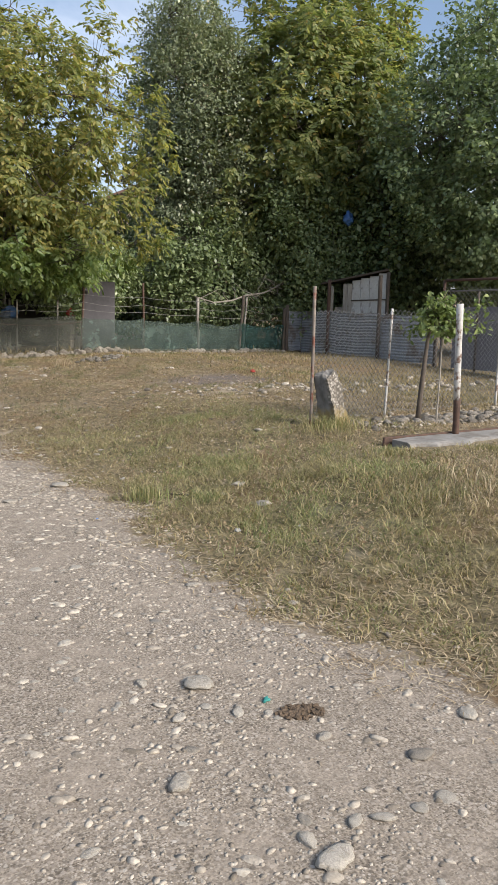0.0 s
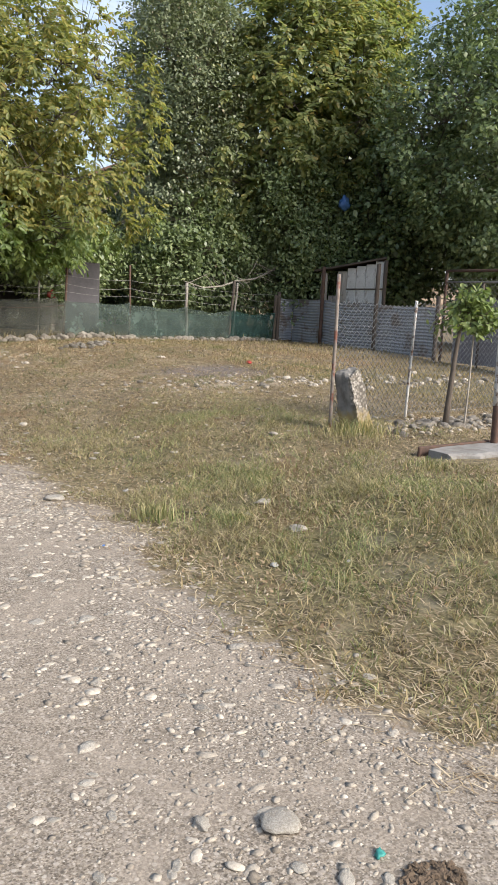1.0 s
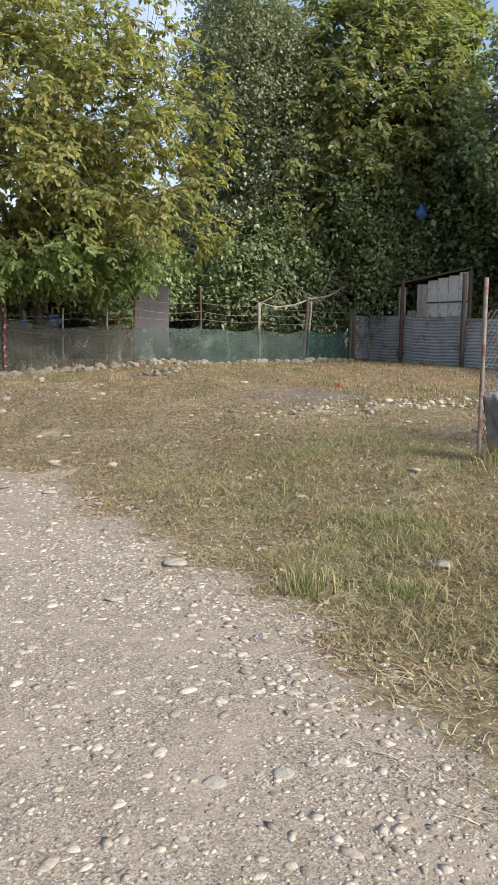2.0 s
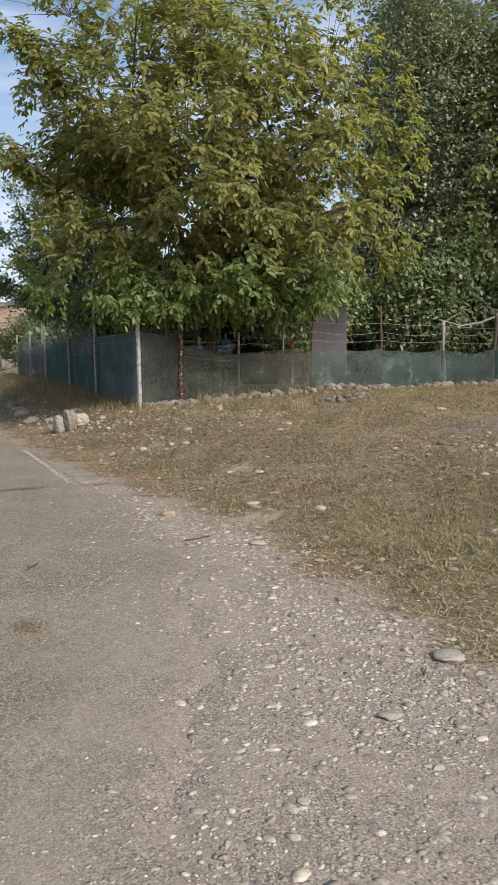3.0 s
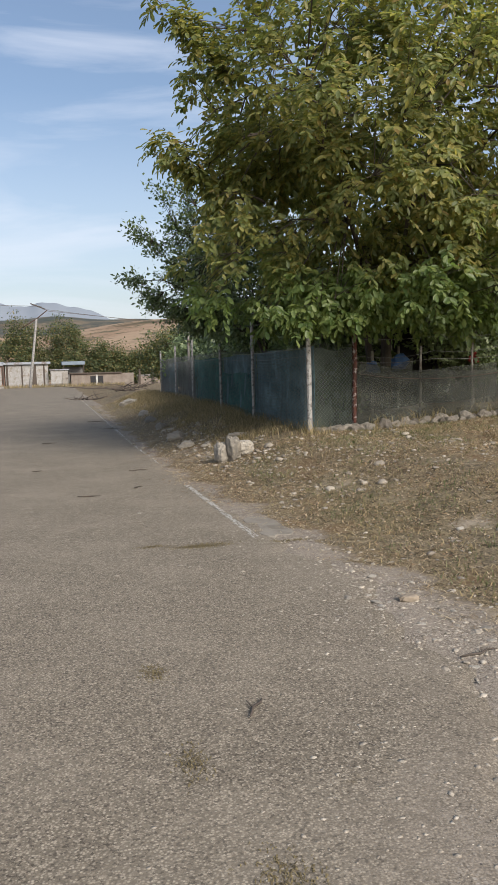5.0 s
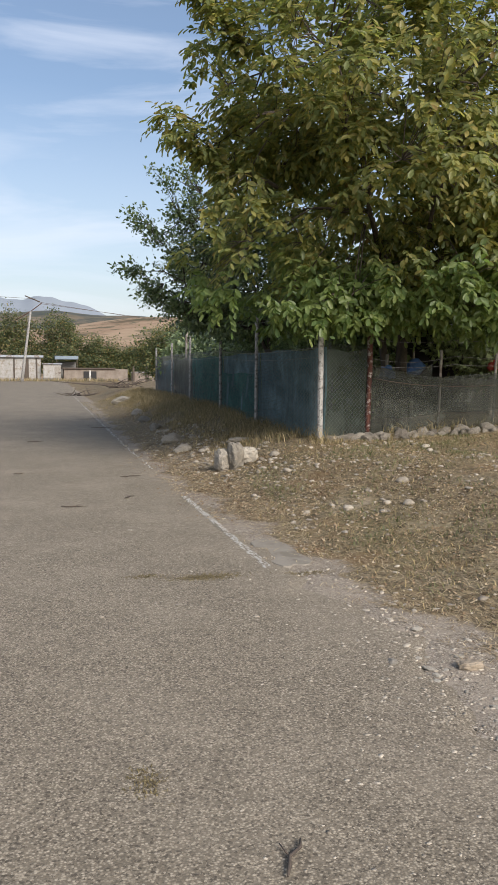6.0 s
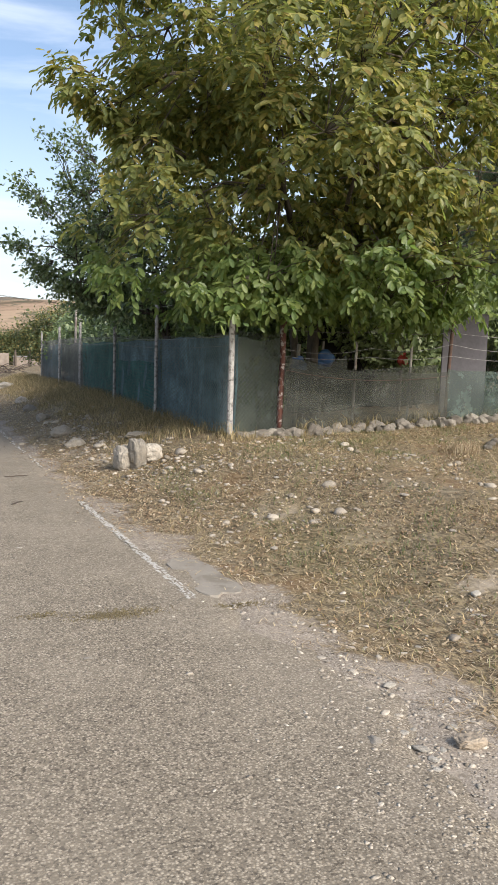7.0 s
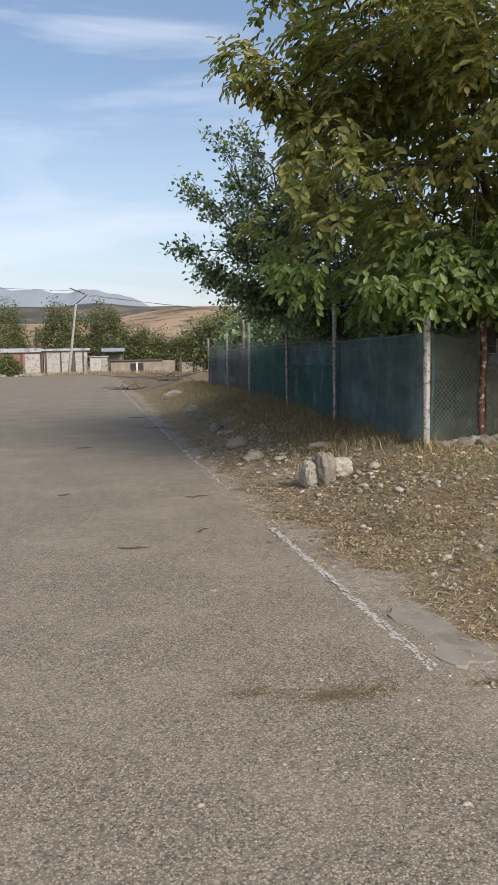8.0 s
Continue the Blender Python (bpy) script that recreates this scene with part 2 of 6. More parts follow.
def net_material(name, a, b, alpha):
    """A woven shade net: thin cloth with fine holes that let some light through."""
    n = Nodes(name, 0.75, 0, 0.2)
    c = n.mix(n.ramp(n.noise(2.3, 5, stretch=(0.5, 0.5, 1.6)), (0.35, 0.0), (0.65, 1.0)), a, b)
    c = n.mix(0.5, c, n.ramp(n.noise(7, 4, stretch=(1, 1, 0.15)), (0.35, 0.4), (0.65, 1.0)), "MULTIPLY")
    c = n.mix(n.ramp(n.noise(1.7, 5, 0.7), (0.5, 0.0), (0.72, 0.55)), c, tuple(2.1 * k for k in b))
    n.colour(c)
    clear = n.add("ShaderNodeBsdfTransparent")
    m = n.add("ShaderNodeMixShader")
    holes = n.math("ADD", n.math("MULTIPLY", n.noise(1.1, 4, 0.6), 0.35), alpha - 0.20)
    glow = n.add("ShaderNodeBsdfTranslucent")
    n.link(n.mix(1.0, c, (1.5, 1.5, 1.45), "MULTIPLY"), glow.inputs["Color"])
    cloth = n.add("ShaderNodeMixShader")
    cloth.inputs["Fac"].default_value = 0.4
    n.link(n.bsdf.outputs["BSDF"], cloth.inputs[1])
    n.link(glow.outputs["BSDF"], cloth.inputs[2])
    n.link(holes, m.inputs["Fac"])
    n.link(clear.outputs["BSDF"], m.inputs[1])
    n.link(cloth.outputs["Shader"], m.inputs[2])
    n.link(m.outputs["Shader"], n.out.inputs["Surface"])
    return n.mat


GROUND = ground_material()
ASPHALT = asphalt_material()
PAINT = worn("worn_white_road_paint", (0.60, 0.575, 0.52), (0.40, 0.37, 0.32), 60, 0.85, fine=140, dark=(0.19, 0.16, 0.12))
CONCRETE = worn("grey_concrete", (0.27, 0.255, 0.235), (0.20, 0.19, 0.175), 5, 0.9, fine=70, dark=(0.2, 0.185, 0.16))
PEBBLE = stone_material("river_pebbles", (0.20, 0.168, 0.13), (0.51, 0.45, 0.365), island=True)
STONE = stone_material("river_stone", (0.32, 0.285, 0.235), (0.56, 0.51, 0.43))
TAN_STONE = stone_material("tan_stone", (0.36, 0.295, 0.22), (0.42, 0.35, 0.265))
FENCE_STONE = stone_material("brownish_fence_stone", (0.21, 0.18, 0.145), (0.45, 0.40, 0.33), deep=0.9)
FIELDSTONE = stone_material("rough_fieldstone", (0.25, 0.225, 0.185), (0.43, 0.39, 0.325), deep=0.9)
RUBBLE_BITS = stone_material("grey_rubble_bits", (0.20, 0.168, 0.128), (0.46, 0.405, 0.325), island=True)
RUBBLE = stone_material("grey_rubble", (0.17, 0.148, 0.12), (0.36, 0.325, 0.275), deep=0.8)
PALE_POST = worn("grey_white_pitted_post", (0.42, 0.405, 0.375), (0.28, 0.265, 0.245), 22, 0.85, fine=60, dark=(0.11, 0.10, 0.09))
RUSTY_POST = worn("rusty_red_white_paint", (0.14, 0.05, 0.034), (0.075, 0.038, 0.03), 22, 0.8, fine=60, dark=(0.46, 0.41, 0.37))
FLAKED = worn("flaking_white_paint", (0.58, 0.565, 0.53), (0.44, 0.42, 0.385), 16, 0.7, fine=50, dark=(0.13, 0.075, 0.05))
RUST = worn("dark_rust", (0.115, 0.066, 0.047), (0.07, 0.047, 0.037), 18, 0.85, fine=90)
DARK_WOOD = worn("weathered_dark_wood", (0.12, 0.095, 0.075), (0.075, 0.06, 0.05), 6, 0.9, fine=30, stretch=(6, 6, 0.7))
PALE_WOOD = worn("weathered_pale_board", (0.47, 0.435, 0.38), (0.34, 0.30, 0.26), 5, 0.9, fine=30, stretch=(5, 5, 0.6), dark=(0.2, 0.16, 0.13), vary=0.5)
WHITEWASH = worn("dirty_whitewash", (0.66, 0.65, 0.62), (0.54, 0.53, 0.50), 4, 0.9, fine=40, dark=(0.26, 0.23, 0.2))
ZINC = worn("galvanised_sheet", (0.40, 0.42, 0.45), (0.30, 0.32, 0.35), 3, 0.55, 0.2, fine=30, dark=(0.2, 0.17, 0.15))
WIRE = worn("galvanised_wire", (0.30, 0.30, 0.29), (0.19, 0.19, 0.185), 20, 0.55, 0.5, fine=80)
OLD_WIRE = worn("whitish_old_wire", (0.34, 0.33, 0.31), (0.09, 0.085, 0.08), 20, 0.6, 0.2, fine=80)
BARK = worn("grey_brown_bark", (0.13, 0.105, 0.082), (0.075, 0.062, 0.05), 12, 0.95, fine=45, bump=0.8, stretch=(2, 2, 0.5))
PALE_BARK = worn("pale_dry_wood", (0.40, 0.36, 0.30), (0.26, 0.225, 0.185), 12, 0.9, fine=40)
PANEL_GREY = worn("mauve_grey_sheet", (0.105, 0.097, 0.102), (0.075, 0.07, 0.075), 2, 0.85, fine=20)
GATE_SHEET = worn("pale_mauve_sheet", (0.24, 0.235, 0.26), (0.19, 0.185, 0.21), 2, 0.7, fine=20)
DULL_BLADES = leaf_material("dull_dry_weeds", ((0.0, (0.12, 0.115, 0.05)), (0.5, (0.28, 0.215, 0.115)), (1.0, (0.48, 0.37, 0.215))), 0.75, 0.25, (1.1, 1.1, 0.7))
# Near-black base: the barn openings' dark insides as colour, panes, lean-to back wall.
NEAR_BLACK = worn("near_black", (0.02, 0.02, 0.022), (0.035, 0.033, 0.032), 4, 0.6)
OLIVE = leaf_material("far_olive_leaves", ((0.0, (0.055, 0.08, 0.035)), (0.6, (0.12, 0.145, 0.055)), (0.88, (0.22, 0.205, 0.075)), (1.0, (0.30, 0.20, 0.07))), 0.6, 0.3)
FAR_WASH = worn("grimy_old_whitewash", (0.44, 0.425, 0.40), (0.33, 0.31, 0.28), 3.2, 0.95, fine=12, dark=(0.25, 0.21, 0.17))
BLUE_SHEET = worn("blue_plastic_sheet", (0.05, 0.13, 0.34), (0.09, 0.2, 0.45), 6, 0.45)
RED_SHEET = worn("red_plastic", (0.42, 0.055, 0.04), (0.3, 0.05, 0.04), 6, 0.5)
NET_GREY = net_material("grey_green_shade_net", (0.088, 0.092, 0.076), (0.145, 0.148, 0.125), 0.64)
NET_GREEN = net_material("green_grey_shade_net", (0.085, 0.118, 0.10), (0.14, 0.18, 0.155), 0.64)
NET_TEAL = net_material("teal_green_shade_net", (0.035, 0.145, 0.135), (0.075, 0.215, 0.19), 0.76)
NET_BLUE = net_material("blue_grey_shade_net", (0.10, 0.178, 0.21), (0.18, 0.28, 0.315), 0.86)
NET_BROWN = net_material("brown_grey_shade_net", (0.10, 0.115, 0.10), (0.17, 0.18, 0.155), 0.74)
NET_DEEP = net_material("dark_teal_shade_net", (0.030, 0.082, 0.074), (0.060, 0.122, 0.108), 0.74)
NET_MOSS = net_material("mossy_shade_net", (0.058, 0.075, 0.06), (0.10, 0.118, 0.095), 0.80)
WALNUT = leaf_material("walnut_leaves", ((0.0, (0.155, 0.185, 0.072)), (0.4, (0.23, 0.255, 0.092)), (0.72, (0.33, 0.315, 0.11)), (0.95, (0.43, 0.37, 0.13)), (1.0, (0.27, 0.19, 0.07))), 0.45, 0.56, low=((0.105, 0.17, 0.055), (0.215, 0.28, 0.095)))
WALNUT_FAR = leaf_material("tall_walnut_leaves", ((0.0, (0.14, 0.18, 0.075)), (0.5, (0.235, 0.27, 0.105)), (0.88, (0.33, 0.33, 0.125)), (1.0, (0.37, 0.28, 0.095))))
PEAR = leaf_material("dark_pear_leaves", ((0.0, (0.14, 0.175, 0.10)), (0.6, (0.25, 0.285, 0.165)), (0.95, (0.40, 0.43, 0.28)), (1.0, (0.36, 0.29, 0.19))), 0.36, 0.28)
DARK_LEAF = leaf_material("dark_glossy_leaves", ((0.0, (0.085, 0.125, 0.06)), (0.55, (0.165, 0.22, 0.10)), (1.0, (0.32, 0.375, 0.19))), 0.36, 0.32)
SHRUB = leaf_material("shrub_leaves", ((0.0, (0.145, 0.195, 0.095)), (0.6, (0.255, 0.315, 0.155)), (1.0, (0.42, 0.48, 0.26))), 0.38, 0.36)
FRESH = leaf_material("bright_sapling_leaves", ((0.0, (0.11, 0.16, 0.055)), (0.6, (0.18, 0.235, 0.075)), (1.0, (0.26, 0.30, 0.11))), 0.45, 0.35)
BLADES = leaf_material("mixed_grass_blades", ((0.0, (0.10, 0.105, 0.04)), (0.3, (0.20, 0.185, 0.075)), (0.6, (0.34, 0.26, 0.125)), (1.0, (0.50, 0.385, 0.20))), 0.7, 0.25, (1.1, 1.1, 0.7), 0.7)
GREEN_BLADES = leaf_material("green_grass_blades", ((0.0, (0.12, 0.165, 0.055)), (0.45, (0.23, 0.27, 0.10)), (0.75, (0.39, 0.36, 0.175)), (1.0, (0.58, 0.485, 0.28))), 0.65, 0.3, (1.1, 1.2, 0.6), 0.72)
STRAW = leaf_material("dry_straw_litter", ((0.0, (0.18, 0.115, 0.06)), (0.45, (0.39, 0.30, 0.182)), (1.0, (0.62, 0.515, 0.35))), 0.8, 0.15, (1, 1, 0.8))
FRESH_BLADES = leaf_material("fresh_grass_blades", ((0.0, (0.08, 0.105, 0.04)), (0.6, (0.15, 0.175, 0.07)), (1.0, (0.26, 0.25, 0.12))), 0.65, 0.3, (1.1, 1.2, 0.6))
MOSS = leaf_material("yellowish_moss", ((0.0, (0.12, 0.09, 0.045)), (0.6, (0.19, 0.15, 0.07)), (1.0, (0.27, 0.215, 0.11))), 0.85, 0.1, (1, 1, 0.8))
LITTER = leaf_material("fallen_dry_leaves", ((0.0, (0.10, 0.06, 0.035)), (0.4, (0.27, 0.175, 0.095)), (0.75, (0.43, 0.315, 0.185)), (1.0, (0.58, 0.48, 0.33))), 0.8, 0.15, (1, 0.9, 0.7))


# ---------------------------------------------------------------- mesh helpers
class Geo:
    """Vertices and faces gathered into one mesh."""

    def __init__(self):
        self.v, self.f = [], []

    def add(self, verts, faces):
        base = len(self.v)
        self.v.extend(tuple(float(c) for c in p) for p in verts)
        self.f.extend(tuple(base + i for i in f) for f in faces)
        return self

    def box(self, lo, hi, bevel=0.0, m=None):
        (x0, y0, z0), (x1, y1, z1) = lo, hi
        b = min(bevel, 0.45 * min(x1 - x0, y1 - y0, z1 - z0))
        if b <= 0:
            vs = [(x, y, z) for z in (z0, z1) for x, y in ((x0, y0), (x1, y0), (x1, y1), (x0, y1))]
            fs = [(3, 2, 1, 0), (4, 5, 6, 7), (0, 1, 5, 4), (1, 2, 6, 5), (2, 3, 7, 6), (3, 0, 4, 7)]
        else:
            def ring(z, i):
                return [(x0 + i + b, y0 + i, z), (x1 - i - b, y0 + i, z), (x1 - i, y0 + i + b, z), (x1 - i, y1 - i - b, z),
                        (x1 - i - b, y1 - i, z), (x0 + i + b, y1 - i, z), (x0 + i, y1 - i - b, z), (x0 + i, y0 + i + b, z)]
            rows = [ring(z0, b * 0.7), ring(z0 + b, 0), ring(z1 - b, 0), ring(z1, b * 0.7)]
            vs = [p for r in rows for p in r]
            fs = [tuple(range(7, -1, -1)), tuple(range(24, 32))]
            for r in range(3):
                fs += [(8 * r + i, 8 * r + (i + 1) % 8, 8 * r + 8 + (i + 1) % 8, 8 * r + 8 + i) for i in range(8)]
        if m is not None:
            vs = [m @ Vector(p) for p in vs]
        return self.add(vs, fs)

    def tube(self, pts, radii, sides=6, cap=True):
        pts = [Vector(p) for p in pts]
        if not hasattr(radii, "__len__"):
            radii = [radii] * len(pts)
        vs = []
        for i, p in enumerate(pts):
            d = (pts[min(i + 1, len(pts) - 1)] - pts[max(i - 1, 0)]).normalized()
            a = d.orthogonal().normalized() if i == 0 else (a - d * a.dot(d)).normalized()
            b = d.cross(a)
            for k in range(sides):
                w = 2 * math.pi * k / sides
                vs.append(p + (a * math.cos(w) + b * math.sin(w)) * radii[i])
        fs = [(i * sides + k, i * sides + (k + 1) % sides, (i + 1) * sides + (k + 1) % sides, (i + 1) * sides + k)
              for i in range(len(pts) - 1) for k in range(sides)]
        if cap:
            fs += [tuple(range(sides - 1, -1, -1)), tuple((len(pts) - 1) * sides + k for k in range(sides))]
        return self.add(vs, fs)

    def mesh(self, name, material, smooth=False):
        me = bpy.data.meshes.new(name)
        me.from_pydata(self.v, [], self.f)
        me.materials.append(material)
        if smooth:
            me.shade_smooth()
        me.update()
        return me


def array_mesh(name, verts, faces, material, smooth=False):
    """A mesh from numpy arrays: faces all of one size."""
    me = bpy.data.meshes.new(name)
    nv, nf, k = len(verts), len(faces), faces.shape[1]
    me.vertices.add(nv)
    me.vertices.foreach_set("co", np.ascontiguousarray(verts, dtype=np.float32).ravel())
    me.loops.add(nf * k)
    me.loops.foreach_set("vertex_index", np.ascontiguousarray(faces, dtype=np.int32).ravel())
    me.polygons.add(nf)
    me.polygons.foreach_set("loop_start", np.arange(0, nf * k, k, dtype=np.int32))
    me.update(calc_edges=True)
    me.materials.append(material)
    if smooth:
        me.shade_smooth()
    return me


def part(name, mesh, parent=None, label="", m=None, kind=""):
    """ONE mesh object, under a thing or a part, or a thing of its own."""
    ob = new(name, mesh)
    if parent is not None:
        ob.parent = parent
    if m is not None:
        ob.matrix_basis = m
    return tagged(ob, label, kind=kind)


def thing(name, at, label, category, group="", turn=0.0):
    ob = new(name)
    ob.empty_display_size = 0.2
    ob.matrix_basis = pose(*at, 0, 0, turn)
    return tagged(ob, label, category, group)


def smooth(t):
    t = np.clip(t, 0, 1)
    return t * t * (3 - 2 * t)


# ---------------------------------------------------------------- the lie of the land
EDGE_Y = np.array([-14, -7.5, -6.6, -5.4, -4.7, -3.0, -1.7, -0.8, 0.9, 1.5, 3.3, 4.2, 6.0, 8.8, 12.7, 18.0, 36.0, 90.0])
EDGE_X = np.array([1.7, 1.7, 1.62, 1.58, 1.45, 1.93, 2.08, 2.02, 2.2, 2.15, 1.88, 1.78, 1.7, 1.52, 1.6, 1.62, 2.3, 3.2])


def edge_shift(x, y):
    """The ragged wander of the grass edge."""
    return 0.09 * np.sin(3.7 * y + 1.3 * np.sin(2.1 * x)) + 0.10 * np.sin(7.9 * y + 2.0 * x) * np.sin(5.1 * x + 1) + 0.06 * np.sin(17 * y + 9 * x)


def edge_x(y):
    """Where the grass begins beside the road."""
    return np.interp(y, EDGE_Y, EDGE_X)


def height(x, y):
    x, y = np.asarray(x, float), np.asarray(y, float)
    top = 0.34 + 0.13 * smooth((y - 1.0) / 7.0) + 0.10 * smooth((y - 10.5) / 8)
    wide = 3.2 - 0.8 * smooth((y - 4.0) / 5.0)
    h = (top * smooth((x - edge_x(y) + 0.05) / wide) + 0.17 * smooth((x - 4.6) / 3.0) * smooth(y / 7)) * (1 - smooth((y - 45) / 30))
    bumps = 0.022 * np.sin(2.1 * x + 0.7 * y) * np.sin(1.7 * y - 0.6 * x) + 0.012 * np.sin(5.3 * x + 1.1) * np.sin(4.7 * y)
    h = h + bumps * smooth((x - edge_x(y)) / 0.8)
    far = np.hypot(x, y)
    valley = -7 * smooth((y - 100) / 90) * smooth((far - 100) / 90)
    hill = 92 * smooth((y - 300) / 1050) * (0.78 + 0.22 * smooth((x + 30) / 230)) * (0.95 + 0.03 * np.sin(x / 170 - 0.4) + 0.025 * np.sin(x / 61 + y / 240))
    ridge = smooth((y - 1750) / 550) * np.clip(158 + 5 * np.sin(x / 90 + 1) + 3 * np.sin(x / 37) - hill, 0, None)
    peaks = 160 * smooth((y - 2700) / 1000) * smooth((560 - x) / 420) * (0.94 + 0.19 * smooth(-x / 400) + 0.012 * np.sin(x / 75 + 0.6) + 0.03 * np.sin(x / 33) + 0.015 * np.sin(x / 13))
    return h + valley + hill + ridge + peaks


# ---------------------------------------------------------------- ground and road
def spread(dense_lo, dense_hi, step, lo, hi, grow=1.16):
    line = list(np.arange(dense_lo, dense_hi + 1e-6, step))
    s, p = step, dense_hi
    while p < hi:
        s *= grow
        p += s
        line.append(min(p, hi))
    s, p = step, dense_lo
    while p > lo:
        s *= grow
        p -= s
        line.insert(0, max(p, lo))
    return np.array(line)


def build_ground():
    gx = spread(-1.5, 8.5, 0.10, -3200, 3200, 1.13)
    gy = spread(-9.0, 14.0, 0.11, -300, 4700, 1.06)
    X, Y = np.meshgrid(gx, gy)
    e = edge_x(Y)
    Z = height(X, Y) - 0.035 * (1 - smooth((X - asphalt_x(Y) + 0.25) / 0.3)) * (Y < 93) * (X > -13)
    verts = np.stack([X.ravel(), Y.ravel(), Z.ravel()], 1)
    nx, ny = len(gx), len(gy)
    i = (np.arange(ny - 1)[:, None] * nx + np.arange(nx - 1)[None, :]).ravel()
    faces = np.stack([i, i + 1, i + 1 + nx, i + nx], 1)
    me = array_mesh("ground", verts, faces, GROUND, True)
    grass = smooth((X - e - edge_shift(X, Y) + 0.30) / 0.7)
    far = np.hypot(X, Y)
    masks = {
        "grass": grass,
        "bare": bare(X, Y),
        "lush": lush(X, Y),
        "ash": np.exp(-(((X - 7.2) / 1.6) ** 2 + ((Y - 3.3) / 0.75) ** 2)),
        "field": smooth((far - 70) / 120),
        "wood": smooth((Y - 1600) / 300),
        "hazy_mountain": smooth((Y - 2400) / 400),
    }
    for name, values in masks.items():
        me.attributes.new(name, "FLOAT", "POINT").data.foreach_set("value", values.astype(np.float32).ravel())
    ob = new("ground", me)
    return tagged(ob, "dry grassy yard with bare earth, gravel verge and tan fields beyond", "ground", kind="structure")


def asphalt_x(y):
    """The ragged edge of the asphalt."""
    y = np.asarray(y, float)
    return np.interp(y, [-14, -7, -5.5, -3.5, -2.0, -1.1, 0.6, 2.4, 4.0, 9, 20, 40, 95], [-0.9, -0.5, -0.25, 0.2, 0.6, 0.98, 1.5, 1.72, 1.58, 1.45, 1.55, 2.3, 3.4]) + 0.07 * np.sin(3.1 * y) + 0.05 * np.sin(8.3 * y + 1) + 0.03 * np.sin(19 * y)


def surface(x, y):
    """The top of the road or of the ground."""
    a = asphalt_x(y)
    road_z = 0.012 - 0.03 * smooth((x - a + 0.20) / 0.20)
    soil = height(x, y) - 0.035 * (1 - smooth((x - a + 0.25) / 0.3))
    return np.where((x < a) & (y < 93), np.maximum(road_z, soil), soil)


def lush(x, y):
    a = np.exp(-(((x - 3.1) / 1.5) ** 2 + ((y + 4.2) / 2.6) ** 2))
    b = 0.35 * np.exp(-(((x - 3.0) / 0.7) ** 2 + ((y + 0.4) / 1.5) ** 2))
    c = 0.5 * np.exp(-(((x - 4.9) / 1.5) ** 2 + ((y + 0.8) / 1.7) ** 2))
    d = 0.7 * np.exp(-(((x - 5.2) / 2.2) ** 2 + ((y - 8.5) / 0.5) ** 2)) + 0.55 * np.exp(-(((x - 2.6) / 0.5) ** 2 + ((y - 4.6) / 1.2) ** 2))
    f = 0.6 * smooth((x - 7.5) / 1.5) * (1 - smooth((y - 2) / 2))
    return np.clip(a + b + c + d + f, 0, 1)


def bare(x, y):
    a = np.exp(-(((x - 2.35) / 0.5) ** 2 + ((y - 1.35) / 0.28) ** 2))
    b = np.exp(-(((x - 2.7) / 0.35) ** 2 + ((y - 6.0) / 0.35) ** 2)) + 0.8 * np.exp(-(((x - 3.2) / 0.4) ** 2 + ((y - 3.4) / 0.25) ** 2))
    c = 0.8 * np.exp(-(((x - 7.0) / 2.2) ** 2 + ((y - 1.9) / 0.4) ** 2))
    d = 0.9 * np.exp(-(((x - 7.5) / 1.8) ** 2 + ((y + 2.1) / 0.5) ** 2)) + np.exp(-(((x - 3.6) / 0.5) ** 2 + ((y + 2.0) / 0.4) ** 2)) * 0.7
    e = 0.7 * np.exp(-(((x - 2.0) / 0.5) ** 2 + ((y - 10.5) / 2.5) ** 2))
    broken = np.clip(0.5 + 0.6 * np.sin(9 * x + 3 * np.sin(7 * y)) * np.sin(8 * y + 2 * np.sin(6 * x)) + 0.3 * np.sin(4 * x - 5 * y), 0, 1)
    return np.clip(a + b + c + d + e, 0, 1) * (0.25 + 0.75 * broken)


ground = build_ground()


def build_road():
    ys = np.concatenate([np.arange(-14, 14, 0.12), np.arange(14, 93, 1.0)])
    cols = np.concatenate([np.linspace(-12, -1.6, 14)[:-1], np.linspace(-1.6, 0.0, 26)])
    V, D = [], []
    for y in ys:
        e = float(asphalt_x(y))
        for k, c in enumerate(cols):
            x = e + c if c > -1.6 else c + e
            edge = smooth(np.array((c + 0.20) / 0.20))
            z = 0.012 - 0.03 * float(edge)
            V.append((x, y, z))
            D.append(float(smooth(np.array((c + 1.25) / 1.1))) * (0.32 + 1.08 * float(smooth(np.array((0.6 - y) / 3)))))
    n = len(cols)
    i = (np.arange(len(ys) - 1)[:, None] * n + np.arange(n - 1)[None, :]).ravel()
    me = array_mesh("road", np.array(V), np.stack([i, i + 1, i + 1 + n, i + n], 1), ASPHALT, True)
    me.attributes.new("dust", "FLOAT", "POINT").data.foreach_set("value", np.array(D, dtype=np.float32))
    return tagged(new("road", me), "pale worn asphalt road with dusty ragged edge", "road", kind="structure")


road = build_road()


